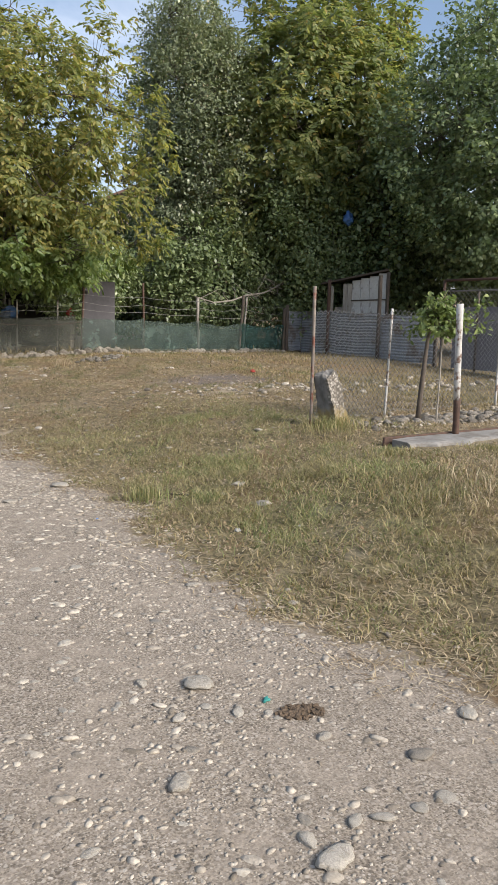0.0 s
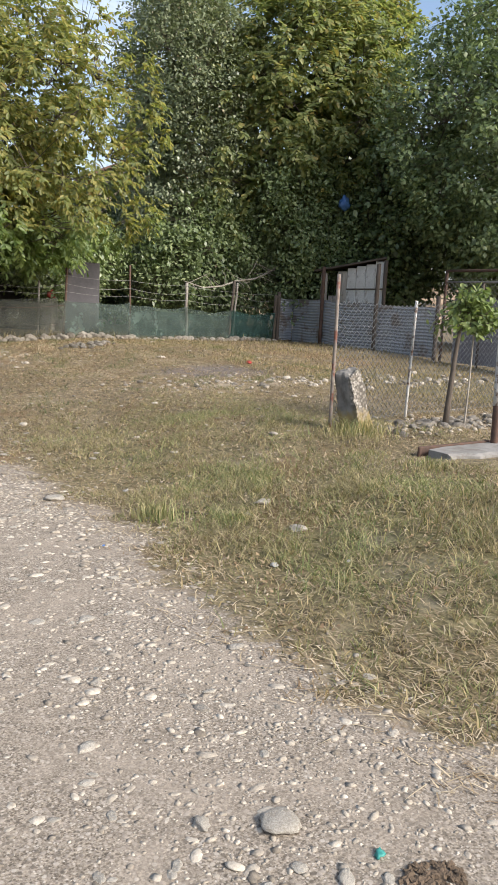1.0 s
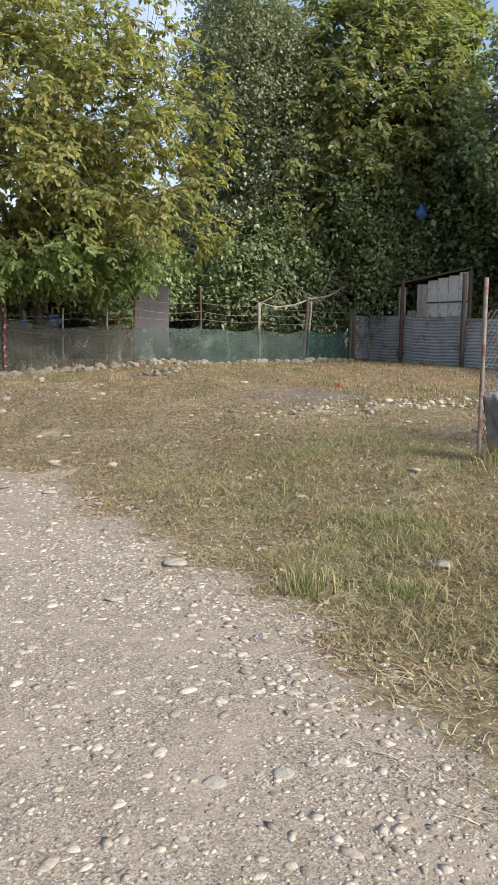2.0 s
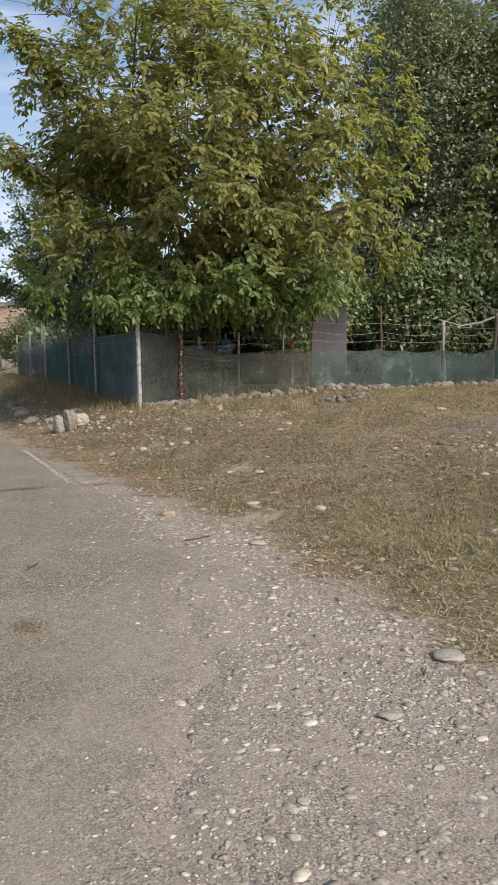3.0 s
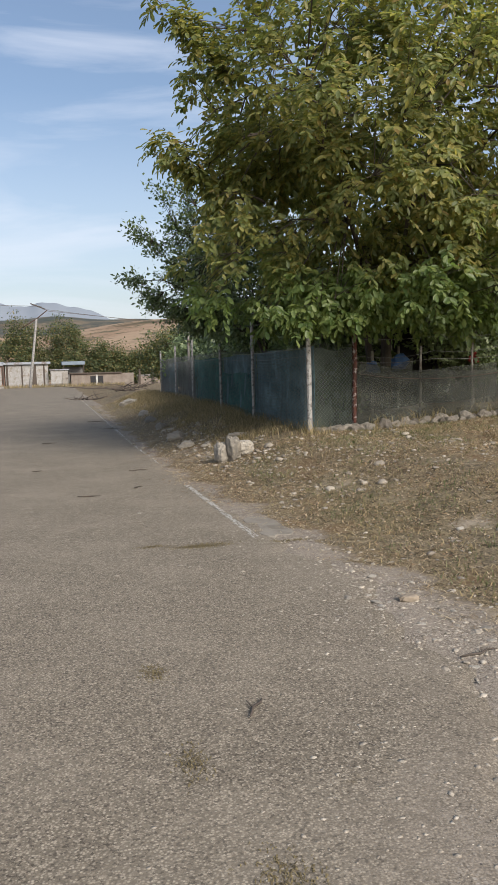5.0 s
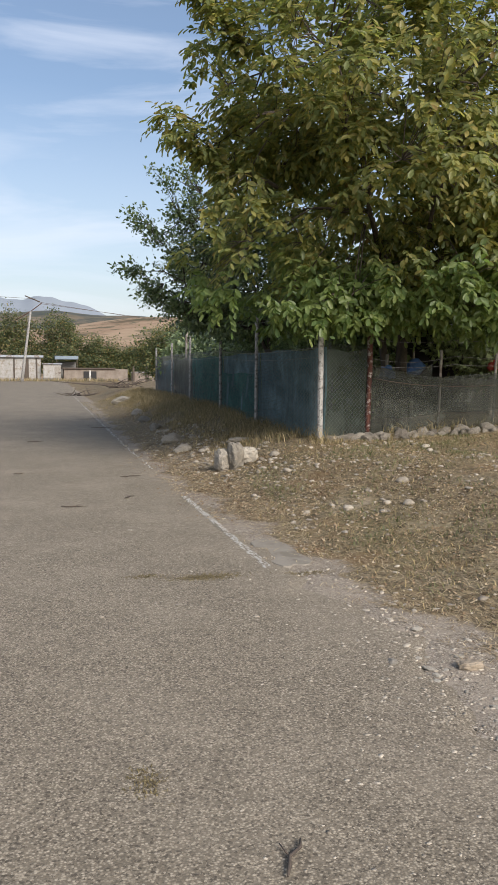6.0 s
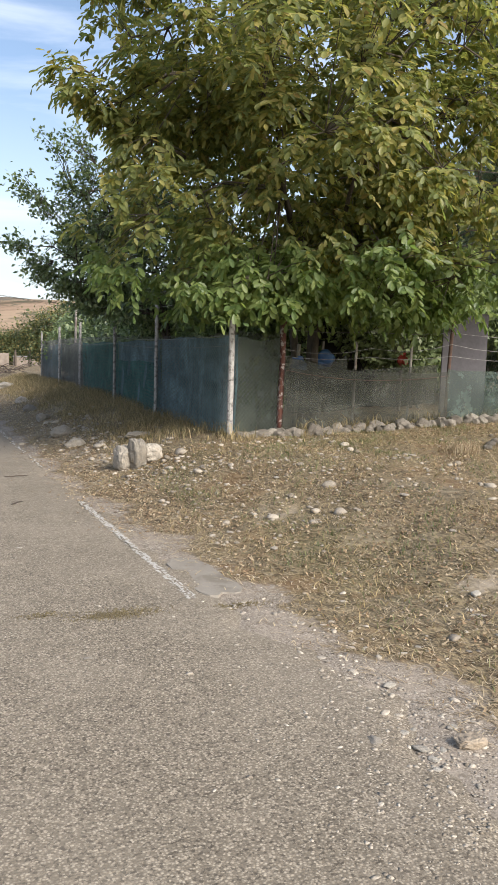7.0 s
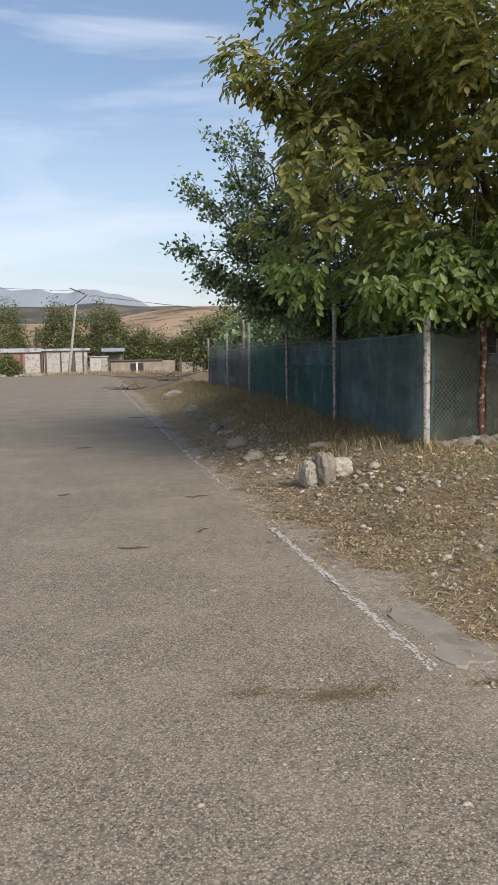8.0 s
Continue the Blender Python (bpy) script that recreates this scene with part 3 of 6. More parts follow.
def flaked_line(pts, half, lift, cols, loss, seed, label):
    """A painted strip along the road, worn through in flakes."""
    rng = random.Random(seed)
    n = cols + 1
    vs = [(x - half + 2 * half * k / cols + rng.uniform(-0.3, 0.3) * half / cols + (rng.uniform(-0.12, 0.12) * half if k in (0, cols) else 0), y, lift) for x, y in pts for k in range(n)]
    fs = []
    for r in range(len(pts) - 1):
        for k in range(cols):
            x, y = pts[r]
            gone = noise.noise(Vector((x * 9 + k * 0.7, y * 11, seed))) + 0.6 * noise.noise(Vector((k * 1.7, y * 37, seed + 5))) + 0.35 * rng.uniform(-1, 1)
            if gone < 0.55 - loss - (0.25 if k in (0, cols - 1) else 0):
                fs.append((r * n + k, r * n + k + 1, (r + 1) * n + k + 1, (r + 1) * n + k))
    return part("road_marking", Geo().add(vs, fs).mesh("road_marking", PAINT), road, label)


flaked_line([(1.333, 4.08 + 0.014 * i) for i in range(250)], 0.036, 0.0145, 6, 0.38, 1, "worn white edge line")
flaked_line([(1.34 + 0.016 * max(0, y - 14), float(y)) for y in np.arange(10.2, 44, 0.12)], 0.04, 0.0150, 4, 0.62, 2, "worn white edge line")


def slab_patch(name, centre, rx, ry, lift, material, label, seed, category="concrete patch", n=26):
    """A low ragged-edged patch that lies on the ground."""
    rng = random.Random(seed)
    cx, cy = centre
    cz = float(height(cx, cy))
    g = Geo()
    rim = []
    for k in range(n):
        w = 2 * math.pi * k / n
        s = (abs(math.cos(w)) ** 4 + abs(math.sin(w)) ** 4) ** -0.25 * rng.uniform(0.86, 1.06)
        rim.append((rx * math.cos(w) * s, ry * math.sin(w) * s))
    vs = [(x, y, float(height(cx + x, cy + y)) - cz - 0.03) for x, y in rim]
    vs += [(x * 0.97, y * 0.97, float(height(cx + x, cy + y)) - cz + lift) for x, y in rim]
    vs.append((0, 0, lift + 0.001))
    fs = [(k, (k + 1) % n, n + (k + 1) % n, n + k) for k in range(n)] + [(n + k, n + (k + 1) % n, 2 * n) for k in range(n)]
    ob = part(name, g.add(vs, fs).mesh(name, material, False), m=pose(cx, cy, cz))
    return tagged(ob, label, category)


GREY_PATCH = worn("smooth_grey_screed", (0.30, 0.268, 0.222), (0.235, 0.205, 0.165), 5, 0.95, fine=90, dark=(0.19, 0.165, 0.13))
slab_patch("screed_patch", (1.58, 4.60), 0.17, 0.5, 0.008, GREY_PATCH, "smooth grey screed patch beside the road edge line", 4)
DRY_DUNG = worn("dry_brown_dung", (0.17, 0.12, 0.08), (0.11, 0.078, 0.05), 20, 0.95, fine=120, bump=1.0)


# ---------------------------------------------------------------- stones
def unit(v):
    return v / (np.linalg.norm(v, axis=1)[:, None] + 1e-9)


def rock_mesh(name, seed, size, material, sub=2, rough=0.22, flat=0.7):
    bm = bmesh.new()
    bmesh.ops.create_icosphere(bm, subdivisions=sub, radius=1.0)
    off = Vector((seed * 7.3, seed * 3.1, seed * 1.7))
    for v in bm.verts:
        d = v.co.normalized()
        k = 1 + rough * noise.noise(d * 1.3 + off) * 1.5 + rough * 0.5 * noise.noise(d * 3.4 + off) + (rough * 0.22 * noise.noise(d * 7.0 + off) if sub > 2 else 0)
        v.co = Vector((d.x * size[0], d.y * size[1], d.z * size[2] * (1.0 if d.z > -0.2 else 0.8))) * k
    me = bpy.data.meshes.new(name)
    bm.to_mesh(me)
    bm.free()
    me.materials.append(material)
    me.shade_smooth()
    return me


def hewn_mesh(name, seed, size, material, sub=3, planes=11, rough=0.09):
    """An angular stone: a ball cut by random planes, with a pitted skin."""
    rng = np.random.default_rng(seed)
    cut = unit(rng.normal(0, 1, (planes, 3)))
    away = rng.uniform(0.62, 0.95, planes)
    off = Vector((seed * 7.3, seed * 3.1, seed * 1.7))
    bm = bmesh.new()
    bmesh.ops.create_icosphere(bm, subdivisions=sub, radius=1.0)
    for v in bm.verts:
        d = v.co.normalized()
        dot = cut @ np.array(d[:])
        r = min(1.08, float(np.min(np.where(dot > 0.05, away / np.maximum(dot, 0.05), 9))))
        k = r * (1 + rough * noise.noise(d * 2.2 + off) * 1.6 + rough * 0.9 * noise.noise(d * 6.0 + off))
        v.co = Vector((d.x * size[0], d.y * size[1], d.z * size[2])) * k
    me = bpy.data.meshes.new(name)
    bm.to_mesh(me)
    bm.free()
    me.materials.append(material)
    me.shade_smooth()
    return me


def block_stone(name, seed, size, material):
    """A worn squarish boulder with hollows and a cracked skin."""
    off = Vector((seed * 0.73, seed * 0.31, seed * 0.17))
    bm = bmesh.new()
    bmesh.ops.create_icosphere(bm, subdivisions=5, radius=1.0)
    for v in bm.verts:
        d = v.co.normalized()
        q = Vector([math.copysign(abs(c) ** 0.74, c) for c in d])
        k = 1 + 0.20 * noise.noise(d * 1.2 + off) + 0.13 * noise.noise(d * 2.6 + off) + 0.05 * noise.noise(d * 7 + off) - 0.10 * max(0.0, 0.25 - abs(noise.noise(d * 1.7 - off))) * 4 * (noise.noise(d * 0.9 + off) > 0.05)
        v.co = Vector((q.x * size[0], q.y * size[1], q.z * size[2])) * k
    me = bpy.data.meshes.new(name)
    bm.to_mesh(me)
    bm.free()
    me.materials.append(material)
    me.shade_smooth()
    return me


stone_shapes = [hewn_mesh("stone", s, (1.0, 0.56 + 0.1 * (s % 4), 0.24 + 0.05 * (s % 3)), STONE, 3, 7 + s % 3, 0.12) for s in range(7)]
block_shapes = [hewn_mesh("rock", 20 + s, (1.0, 0.75 + 0.08 * (s % 3), 0.66 + 0.1 * (s % 3)), FIELDSTONE, 4, 12, 0.13) for s in range(6)]
rubble_shapes = [hewn_mesh("rubble_stone", 40 + s, (1.0, 0.7 + 0.08 * (s % 3), 0.5), RUBBLE, 2, 9) for s in range(5)]


def dung_pat():
    """A dried pat broken into flat crumbs."""
    rng = random.Random(6)
    bm = bmesh.new()
    for _ in range(150):
        w, r = rng.uniform(0, 2 * math.pi), rng.random() ** 0.6
        s = rng.uniform(0.006, 0.018)
        at = pose(0.095 * r * math.cos(w), 0.055 * r * math.sin(w), 0.001 + 0.003 * (1 - r), rng.uniform(-20, 20), 0, rng.uniform(0, 360))
        ball = bmesh.ops.create_icosphere(bm, subdivisions=1, radius=1.0, matrix=at @ Matrix.Diagonal((s, s * 0.7, s * 0.3, 1)))
        for v in ball["verts"]:
            v.co += Vector((rng.uniform(-1, 1), rng.uniform(-1, 1), rng.uniform(-1, 1))) * 0.25 * s
    me = bpy.data.meshes.new("dung_pat")
    bm.to_mesh(me)
    bm.free()
    me.materials.append(DRY_DUNG)
    tagged(part("dung_pat", me, m=pose(0.98, -6.2, 0.004, 0, 0, -20)), "flat crumbling dry brown dung pat on gravel", "dung")


dung_pat()


def lay(shape, name, x, y, size, turn, label, category, group="", sink=0.25, tip=0.0, stretch=(1, 1, 1)):
    z = float(surface(x, y))
    ob = part(name, shape, m=Matrix.Translation((x, y, z + size * 0.3 * stretch[2] * (1 - sink))) @ pose(0, 0, 0, tip, 0, turn) @ Matrix.Diagonal((size * stretch[0], size * stretch[1], size * stretch[2], 1)))
    return tagged(ob, label, category, group)


def scatter(shapes, name, spots, material, label, category):
    """Many small stones as one mesh: spots of (x, y, size, sink)."""
    rng = random.Random(len(spots))
    V, F, base = [], [], 0
    for x, y, s, sink in spots:
        me = shapes[rng.randrange(len(shapes))]
        m = Matrix.Translation((x, y, float(surface(x, y)) + 0.3 * s * (1 - sink))) @ pose(0, 0, 0, rng.uniform(-12, 12), 0, rng.uniform(0, 360)) @ Matrix.Diagonal((s, s, s, 1))
        co = np.array([v.co[:] for v in me.vertices]) @ np.array(m)[:3, :3].T + np.array(m)[:3, 3]
        V.append(co)
        F.append(np.array([p.vertices[:] for p in me.polygons]) + base)
        base += len(co)
    return tagged(new(name, array_mesh(name, np.concatenate(V), np.concatenate(F), material, True)), label, category, kind="stuff")


small_shapes = [hewn_mesh("stone", 70 + s, (1.0, 0.56 + 0.1 * (s % 4), 0.26 + 0.06 * (s % 3)), STONE, 2, 8, 0.12) for s in range(6)]


def lay_stones():
    rng = random.Random(11)
    tan = block_stone("stone", 411, (0.068, 0.042, 0.022), TAN_STONE)
    tagged(part("stone", tan, m=pose(1.76, 1.9, float(surface(1.76, 1.9)) + 0.018, 0, 0, -8)), "flat tan stone beside the road", "stone", "loose stones on the verge")
    known = [(1.88, -1.9, 0.105, 20, "flat brownish stone at the verge"), (1.71, -5.29, 0.04, 50, ""), (1.43, -4.74, 0.05, 10, ""),
             (0.78, -5.79, 0.085, 15, "large pale flat river stone on gravel"), (2.02, 0.54, 0.085, 10, "white rounded stone at the grass edge"),
             (1.99, 0.08, 0.05, 80, ""), (1.29, -2.27, 0.07, 0, ""), (2.19, -0.11, 0.05, 10, ""), (2.98, 3.33, 0.07, 30, ""),
             (1.78, 2.52, 0.045, 0, ""), (0.35, -6.34, 0.07, 40, "rounded grey stone on dusty gravel"), (0.93, -6.38, 0.04, 0, ""), (0.57, -5.98, 0.045, 30, ""), (0.59, -5.66, 0.045, 70, ""), (0.68, -6.80, 0.045, 20, ""),
             (0.51, -6.89, 0.085, 10, "large pale flat river stone on gravel"), (1.13, -6.66, 0.06, 0, "bluish grey river stone on gravel"), (1.5, -6.57, 0.06, 60, ""),
             (0.49, 3.3, 0.03, 0, "small stone lying on the asphalt"), (0.47, 5.73, 0.03, 0, "small stone lying on the asphalt"), (2.6, 1.83, 0.05, 20, ""), (3.55, 3.79, 0.06, 70, ""), (2.75, -0.85, 0.05, 15, ""), (1.79, 2.05, 0.04, 15, ""),
             (2.95, -3.09, 0.10, 25, "brown stone half hidden in grass"), (2.76, -3.69, 0.095, 70, "brown stone half hidden in grass"), (2.83, -2.6, 0.05, 0, "brown stone half hidden in grass"), (2.74, -3.18, 0.05, 50, "brown stone half hidden in grass")]
    for x, y, s, a, text in known:
        lay(stone_shapes[int(rng.random() * 7)], "stone", x, y, s * 0.8, a, text or "pale rounded river stone on gravel", "stone", "loose stones on the verge", 0.62)
    for _ in range(210):
        y = rng.uniform(-7.6, 3.0)
        e, a = float(edge_x(y)), float(asphalt_x(y))
        x = rng.gauss(0.5 * (e + a) + 0.2, 0.55)
        if x < a - 0.3 or x > e + 1.3:
            continue
        s = rng.choice([0.014, 0.016, 0.018, 0.02, 0.022, 0.026, 0.03, 0.04])
        lay(stone_shapes[rng.randrange(7)], "stone", x, y, s, rng.uniform(0, 360), "pale rounded river stone on gravel", "stone", "loose stones on the verge", rng.uniform(0.8, 1.25), rng.uniform(-10, 10))
    spots = []
    for _ in range(1500):
        y = rng.uniform(-7.8, 4.0)
        a, e = float(asphalt_x(y)), float(edge_x(y))
        x = rng.gauss(0.45 * a + 0.55 * e, 0.35 * (e - a) + 0.15)
        if a - 0.25 < x < e + 0.6 and math.sin(2.9 * x + 4.1 * y) + math.sin(3.7 * y - 5.2 * x) > rng.uniform(-1.5, 1.2):
            spots.append((x, y, min(0.03, 0.009 + 0.007 * rng.expovariate(1.0)), rng.uniform(0.7, 1.2)))
    for _ in range(650):
        y = rng.uniform(-4.2, 1.3)
        x = float(edge_x(y)) - 0.3 + rng.gauss(0, 0.24)
        spots.append((x, y, min(0.03, 0.010 + 0.008 * rng.expovariate(1.0)), rng.uniform(0.6, 1.1)))
    for _ in range(900):
        y = rng.uniform(-8.0, -1.5)
        a, e = float(asphalt_x(y)), float(edge_x(y))
        x = rng.uniform(a - 0.1, e + 0.15)
        spots.append((x, y, min(0.042, 0.013 + 0.009 * rng.expovariate(1.0)), rng.uniform(1.2, 1.8)))
    for _ in range(520):
        x, y = rng.uniform(2.2, 10), rng.uniform(-2, 9.2)
        spots.append((x, y, 0.012 + 0.012 * rng.expovariate(1.0), rng.uniform(0.2, 0.8)))
    scatter(small_shapes, "small_stones", spots, PEBBLE, "pale flat stones pressed into dusty gravel and dry yard", "gravel")
    for _ in range(40):
        x, y = rng.uniform(2.2, 9), rng.uniform(-2.5, 9)
        lay(stone_shapes[rng.randrange(7)], "stone", x, y, rng.uniform(0.02, 0.045), rng.uniform(0, 360), "pale stone lying in dry grass", "stone", "stones in the dry yard", 0.35, rng.uniform(-10, 10))


lay_stones()


def pebbles():
    """Gravel: countless pebbles as one mesh."""
    rng = np.random.default_rng(5)
    n = 36000
    y = rng.uniform(-8, 4.5, n)
    e, a = edge_x(y), asphalt_x(y)
    x = a + (e - a) * rng.beta(2.0, 1.6, n) * 1.25 - 0.15 + rng.normal(0, 0.16, n)
    ok = rng.uniform(0, 1, n) < np.clip((e - a) / 1.5, 0.05, 1) * np.where(y > 0, 0.7, 1.0)
    x, y = x[ok], y[ok]
    m = 4200
    y2 = rng.uniform(4, 20, m)
    x2 = edge_x(y2) + rng.normal(0.35, 0.4, m)
    k = 13000
    y3, x3 = rng.uniform(-3, 9.2, k), rng.uniform(2.2, 10, k)
    q = 9000
    y4 = rng.uniform(-7, 5, q)
    x4 = asphalt_x(y4) - np.abs(rng.normal(0, 0.62, q)) + 0.2
    x, y = np.concatenate([x, x2, x3, x4]), np.concatenate([y, y2, y3, y4])
    n = len(x)
    size = 0.0040 + 0.0040 * rng.exponential(1.0, n)
    size = np.minimum(size, 0.026) * np.concatenate([np.ones(n - q), 0.8 * np.ones(q)])
    keep = np.sin(3.3 * x + 1.7 * y) + np.sin(1.9 * y - 2.7 * x + 2) + rng.normal(0, 1.0, n) > -0.3 + 0.5 * (y > 4)
    x, y, size = x[keep], y[keep], size[keep]
    n = len(x)
    bm = bmesh.new()
    bmesh.ops.create_icosphere(bm, subdivisions=1, radius=1.0)
    base = np.array([v.co[:] for v in bm.verts])
    tri = np.array([[v.index for v in f.verts] for f in bm.faces])
    bm.free()
    sc = size[:, None] * np.stack([rng.uniform(0.8, 1.3, n), rng.uniform(0.55, 0.95, n), rng.uniform(0.2, 0.4, n)], 1)
    P = base[None] * sc[:, None, :] * rng.uniform(0.68, 1.25, (n, len(base), 1))
    w = rng.uniform(0, 2 * np.pi, n)
    c, s = np.cos(w)[:, None], np.sin(w)[:, None]
    Q = np.stack([P[..., 0] * c - P[..., 1] * s + x[:, None], P[..., 0] * s + P[..., 1] * c + y[:, None],
                  P[..., 2] + (surface(x, y) - 0.03 * size)[:, None]], 2)
    F = tri[None] + (np.arange(n) * len(base))[:, None, None]
    me = array_mesh("gravel", Q.reshape(-1, 3), F.reshape(-1, 3), PEBBLE, True)
    tagged(new("gravel", me), "pale loose river gravel along the road edge", "gravel", kind="stuff")


pebbles()


# ---------------------------------------------------------------- grass
def blades(name, x, y, hgt, width, lean, material, label, category, seed, lift=0.0, flat=False, curl=0.0):
    rng = np.random.default_rng(seed)
    n = len(x)
    w = rng.uniform(0, 2 * np.pi, n)
    side = np.stack([np.cos(w), np.sin(w), np.zeros(n)], 1)
    v = rng.uniform(0, 2 * np.pi, n)
    bend = np.stack([np.cos(v), np.sin(v), np.zeros(n)], 1) * (lean * rng.uniform(0.3, 1.5, n))[:, None]
    if flat:
        side = np.stack([-np.sin(v), np.cos(v), np.zeros(n)], 1)
    up = np.array([0, 0, 1.0])
    b = np.stack([x, y, surface(x, y) - 0.003 + lift * rng.uniform(0, 1, n)], 1)
    mid = b + (bend * 0.3 + up * 0.6) * hgt[:, None] if not flat else b + bend * 0.5 * hgt[:, None] / lean + up * 0.008
    tip = b + (bend * 1.0 + up * 0.85) * hgt[:, None] if not flat else b + bend * hgt[:, None] / lean + side * (hgt * rng.uniform(-0.2, 0.2, n))[:, None] + up * (curl * hgt * rng.uniform(-0.1, 1, n))[:, None]
    ww = (width * rng.uniform(0.6, 1.3, n))[:, None]
    V = np.stack([b - side * ww, b + side * ww, mid + side * ww * 0.75, mid - side * ww * 0.75, tip], 1).reshape(-1, 3)
    i = (np.arange(n) * 5)[:, None]
    F = np.concatenate([i + np.array([[0, 1, 2]]), i + np.array([[0, 2, 3]]), i + np.array([[3, 2, 4]])], 0)
    me = array_mesh(name, V, F, material, True)
    return tagged(new(name, me), label, category, kind="stuff")


def clumped(rng, n, x0, x1, y0, y1, keep):
    x, y = rng.uniform(x0, x1, n * 5), rng.uniform(y0, y1, n * 5)
    p = keep(x, y)
    tuft = np.clip(0.55 + 0.35 * np.sin(7.1 * x + 2.3 * np.sin(4.2 * y)) * np.sin(6.3 * y + 1.9 * np.sin(3.8 * x)) + 0.3 * np.sin(2.3 * x + 1) * np.sin(1.7 * y + 2 * np.sin(x)), 0, 1)
    patch = np.clip(0.5 + 0.5 * np.sin(3.1 * x + 2.6 * np.sin(1.3 * y + 1)) * np.sin(2.7 * y + 2.2 * np.sin(1.6 * x + 2)) + 0.35 * np.sin(9 * x + 3 * np.sin(7 * y)), 0, 1)
    ok = rng.uniform(0, 1, n * 5) < p * (0.08 + 0.92 * tuft * (0.25 + 0.75 * patch))
    return x[ok][:n], y[ok][:n]


def mottle(x, y):
    """Slow patchy variation from 0 to 1."""
    return np.clip(0.5 + 0.28 * np.sin(2.4 * x + 1.9 * np.sin(1.6 * y)) * np.sin(2.1 * y + 1.4 * np.sin(1.9 * x + 1)) + 0.26 * np.sin(4.9 * x - 2.2 * y + 1.5 * np.sin(3.3 * y)), 0, 1)


def plant_grass():
    rng = np.random.default_rng(3)

    def inside(x, y):
        on_slab = (x > 4.7) & (x < 8.3) & (y > -3.62) & (y < -2.96)
        return smooth((x - edge_x(y) - edge_shift(x, y) + 0.08) / 0.4) * (1 - 0.92 * bare(x, y)) * (1 - on_slab)

    x, y = clumped(rng, 64000, 1.3, 6.2, -6.9, 2.2, lambda x, y: inside(x, y) * np.clip(lush(x, y) * 1.3, 0.03, 1) * (0.25 + 0.75 * smooth((mottle(x, y) - 0.30) / 0.35)))
    blades("grass", x, y, rng.uniform(0.025, 0.095, len(x)) * (0.45 + 0.65 * lush(x, y)) * (1 + 0.7 * (rng.uniform(0, 1, len(x)) > 0.93)), 0.0024, 1.7, GREEN_BLADES, "green and straw-coloured uncut grass", "grass", 1)
    x, y = clumped(rng, 52000, 1.4, 10, -6.5, 9.6, lambda x, y: inside(x, y) * (0.35 + 0.5 * lush(x, y)) * np.where(y > 2, 0.75, 1.0))
    blades("dry_grass", x, y, rng.uniform(0.02, 0.065, len(x)), 0.0036, 1.3, BLADES, "short dry yellowish grass over bare earth", "grass", 2)
    x, y = clumped(rng, 12000, 8, 14.4, -3, 9.4, lambda x, y: 0.7 + 0 * x)
    blades("dry_grass", x, y, rng.uniform(0.03, 0.10, len(x)), 0.005, 0.6, BLADES, "short dry grass before the tin fence", "grass", 8)
    x, y = clumped(rng, 140000, 1.3, 9, -7.0, 9.4, lambda x, y: (1 - ((x > 4.7) & (x < 8.3) & (y > -3.62) & (y < -2.96))) * smooth((x - edge_x(y) - edge_shift(x, y) + 0.4) / 0.6) * (1 - 0.9 * bare(x, y)) * np.where(y < 1.5, 0.95, 0.75))
    blades("straw_litter", x, y, rng.uniform(0.03, 0.115, len(x)), 0.0028, 1.0, STRAW, "mown dry straw lying over the yard", "straw", 4, 0.012, True, 0.2)
    x, y = clumped(rng, 34000, 1.6, 4.3, 9.8, 34, lambda x, y: 0.15 + 0.7 * smooth((x - 1.9 - 0.02 * y) / 0.8))
    blades("dry_grass", x, y, rng.uniform(0.06, 0.26, len(x)) * (0.2 + 0.8 * smooth((x - 2.0) / 1.9)), 0.0042, 0.9, DULL_BLADES, "tall dry grass along the netted fence", "grass", 5)
    x = np.concatenate([rng.uniform(4.8, 14, 9000), rng.normal(3.75, 0.14, 450)])
    y = np.concatenate([9.52 + rng.normal(0, 0.09, 9000), rng.uniform(8.9, 9.6, 450)])
    blades("dry_grass", x, y, rng.uniform(0.03, 0.13, len(x)) * (1 + 1.6 * (rng.uniform(0, 1, len(x)) > 0.86)), 0.004, 0.7, BLADES, "dry weeds along the foot of the fence", "grass", 6)
    n = 95000
    x, y = rng.uniform(1.5, 12, n), rng.uniform(-5, 9.3, n)
    ok = rng.uniform(0, 1, n) < inside(x, y) * (0.38 + 0.62 * smooth((y - 1.5) / 4)) * (0.15 + 0.85 * smooth((mottle(x + 3, y) - 0.35) / 0.3))
    x, y = x[ok], y[ok]
    blades("fallen_leaves", x, y, rng.uniform(0.014, 0.04, len(x)), 0.0085, 1.0, LITTER, "brown and golden fallen leaves scattered over dry grass", "leaves", 7, 0.02, True, 0.55)
    x, y = clumped(rng, 16000, 2.2, 10, 1.5, 9.4, lambda x, y: inside(x, y) * (0.1 + 0.9 * smooth((mottle(x - 2, y + 4) - 0.55) / 0.2)))
    blades("grass", x, y, rng.uniform(0.02, 0.07, len(x)), 0.0034, 1.2, FRESH_BLADES, "low patches of fresh green grass in the dry yard", "grass", 10)
    x, y = rng.normal(2.6, 0.55, 3500), rng.uniform(7.5, 24, 3500)
    blades("fallen_leaves", x, y, rng.uniform(0.02, 0.055, len(x)), 0.011, 1.0, LITTER, "brown leaf litter on the stony verge", "leaves", 12, 0.02, True, 0.55)
    x, y = rng.normal(1.85, 0.3, 2200), rng.uniform(6.0, 12.5, 2200)
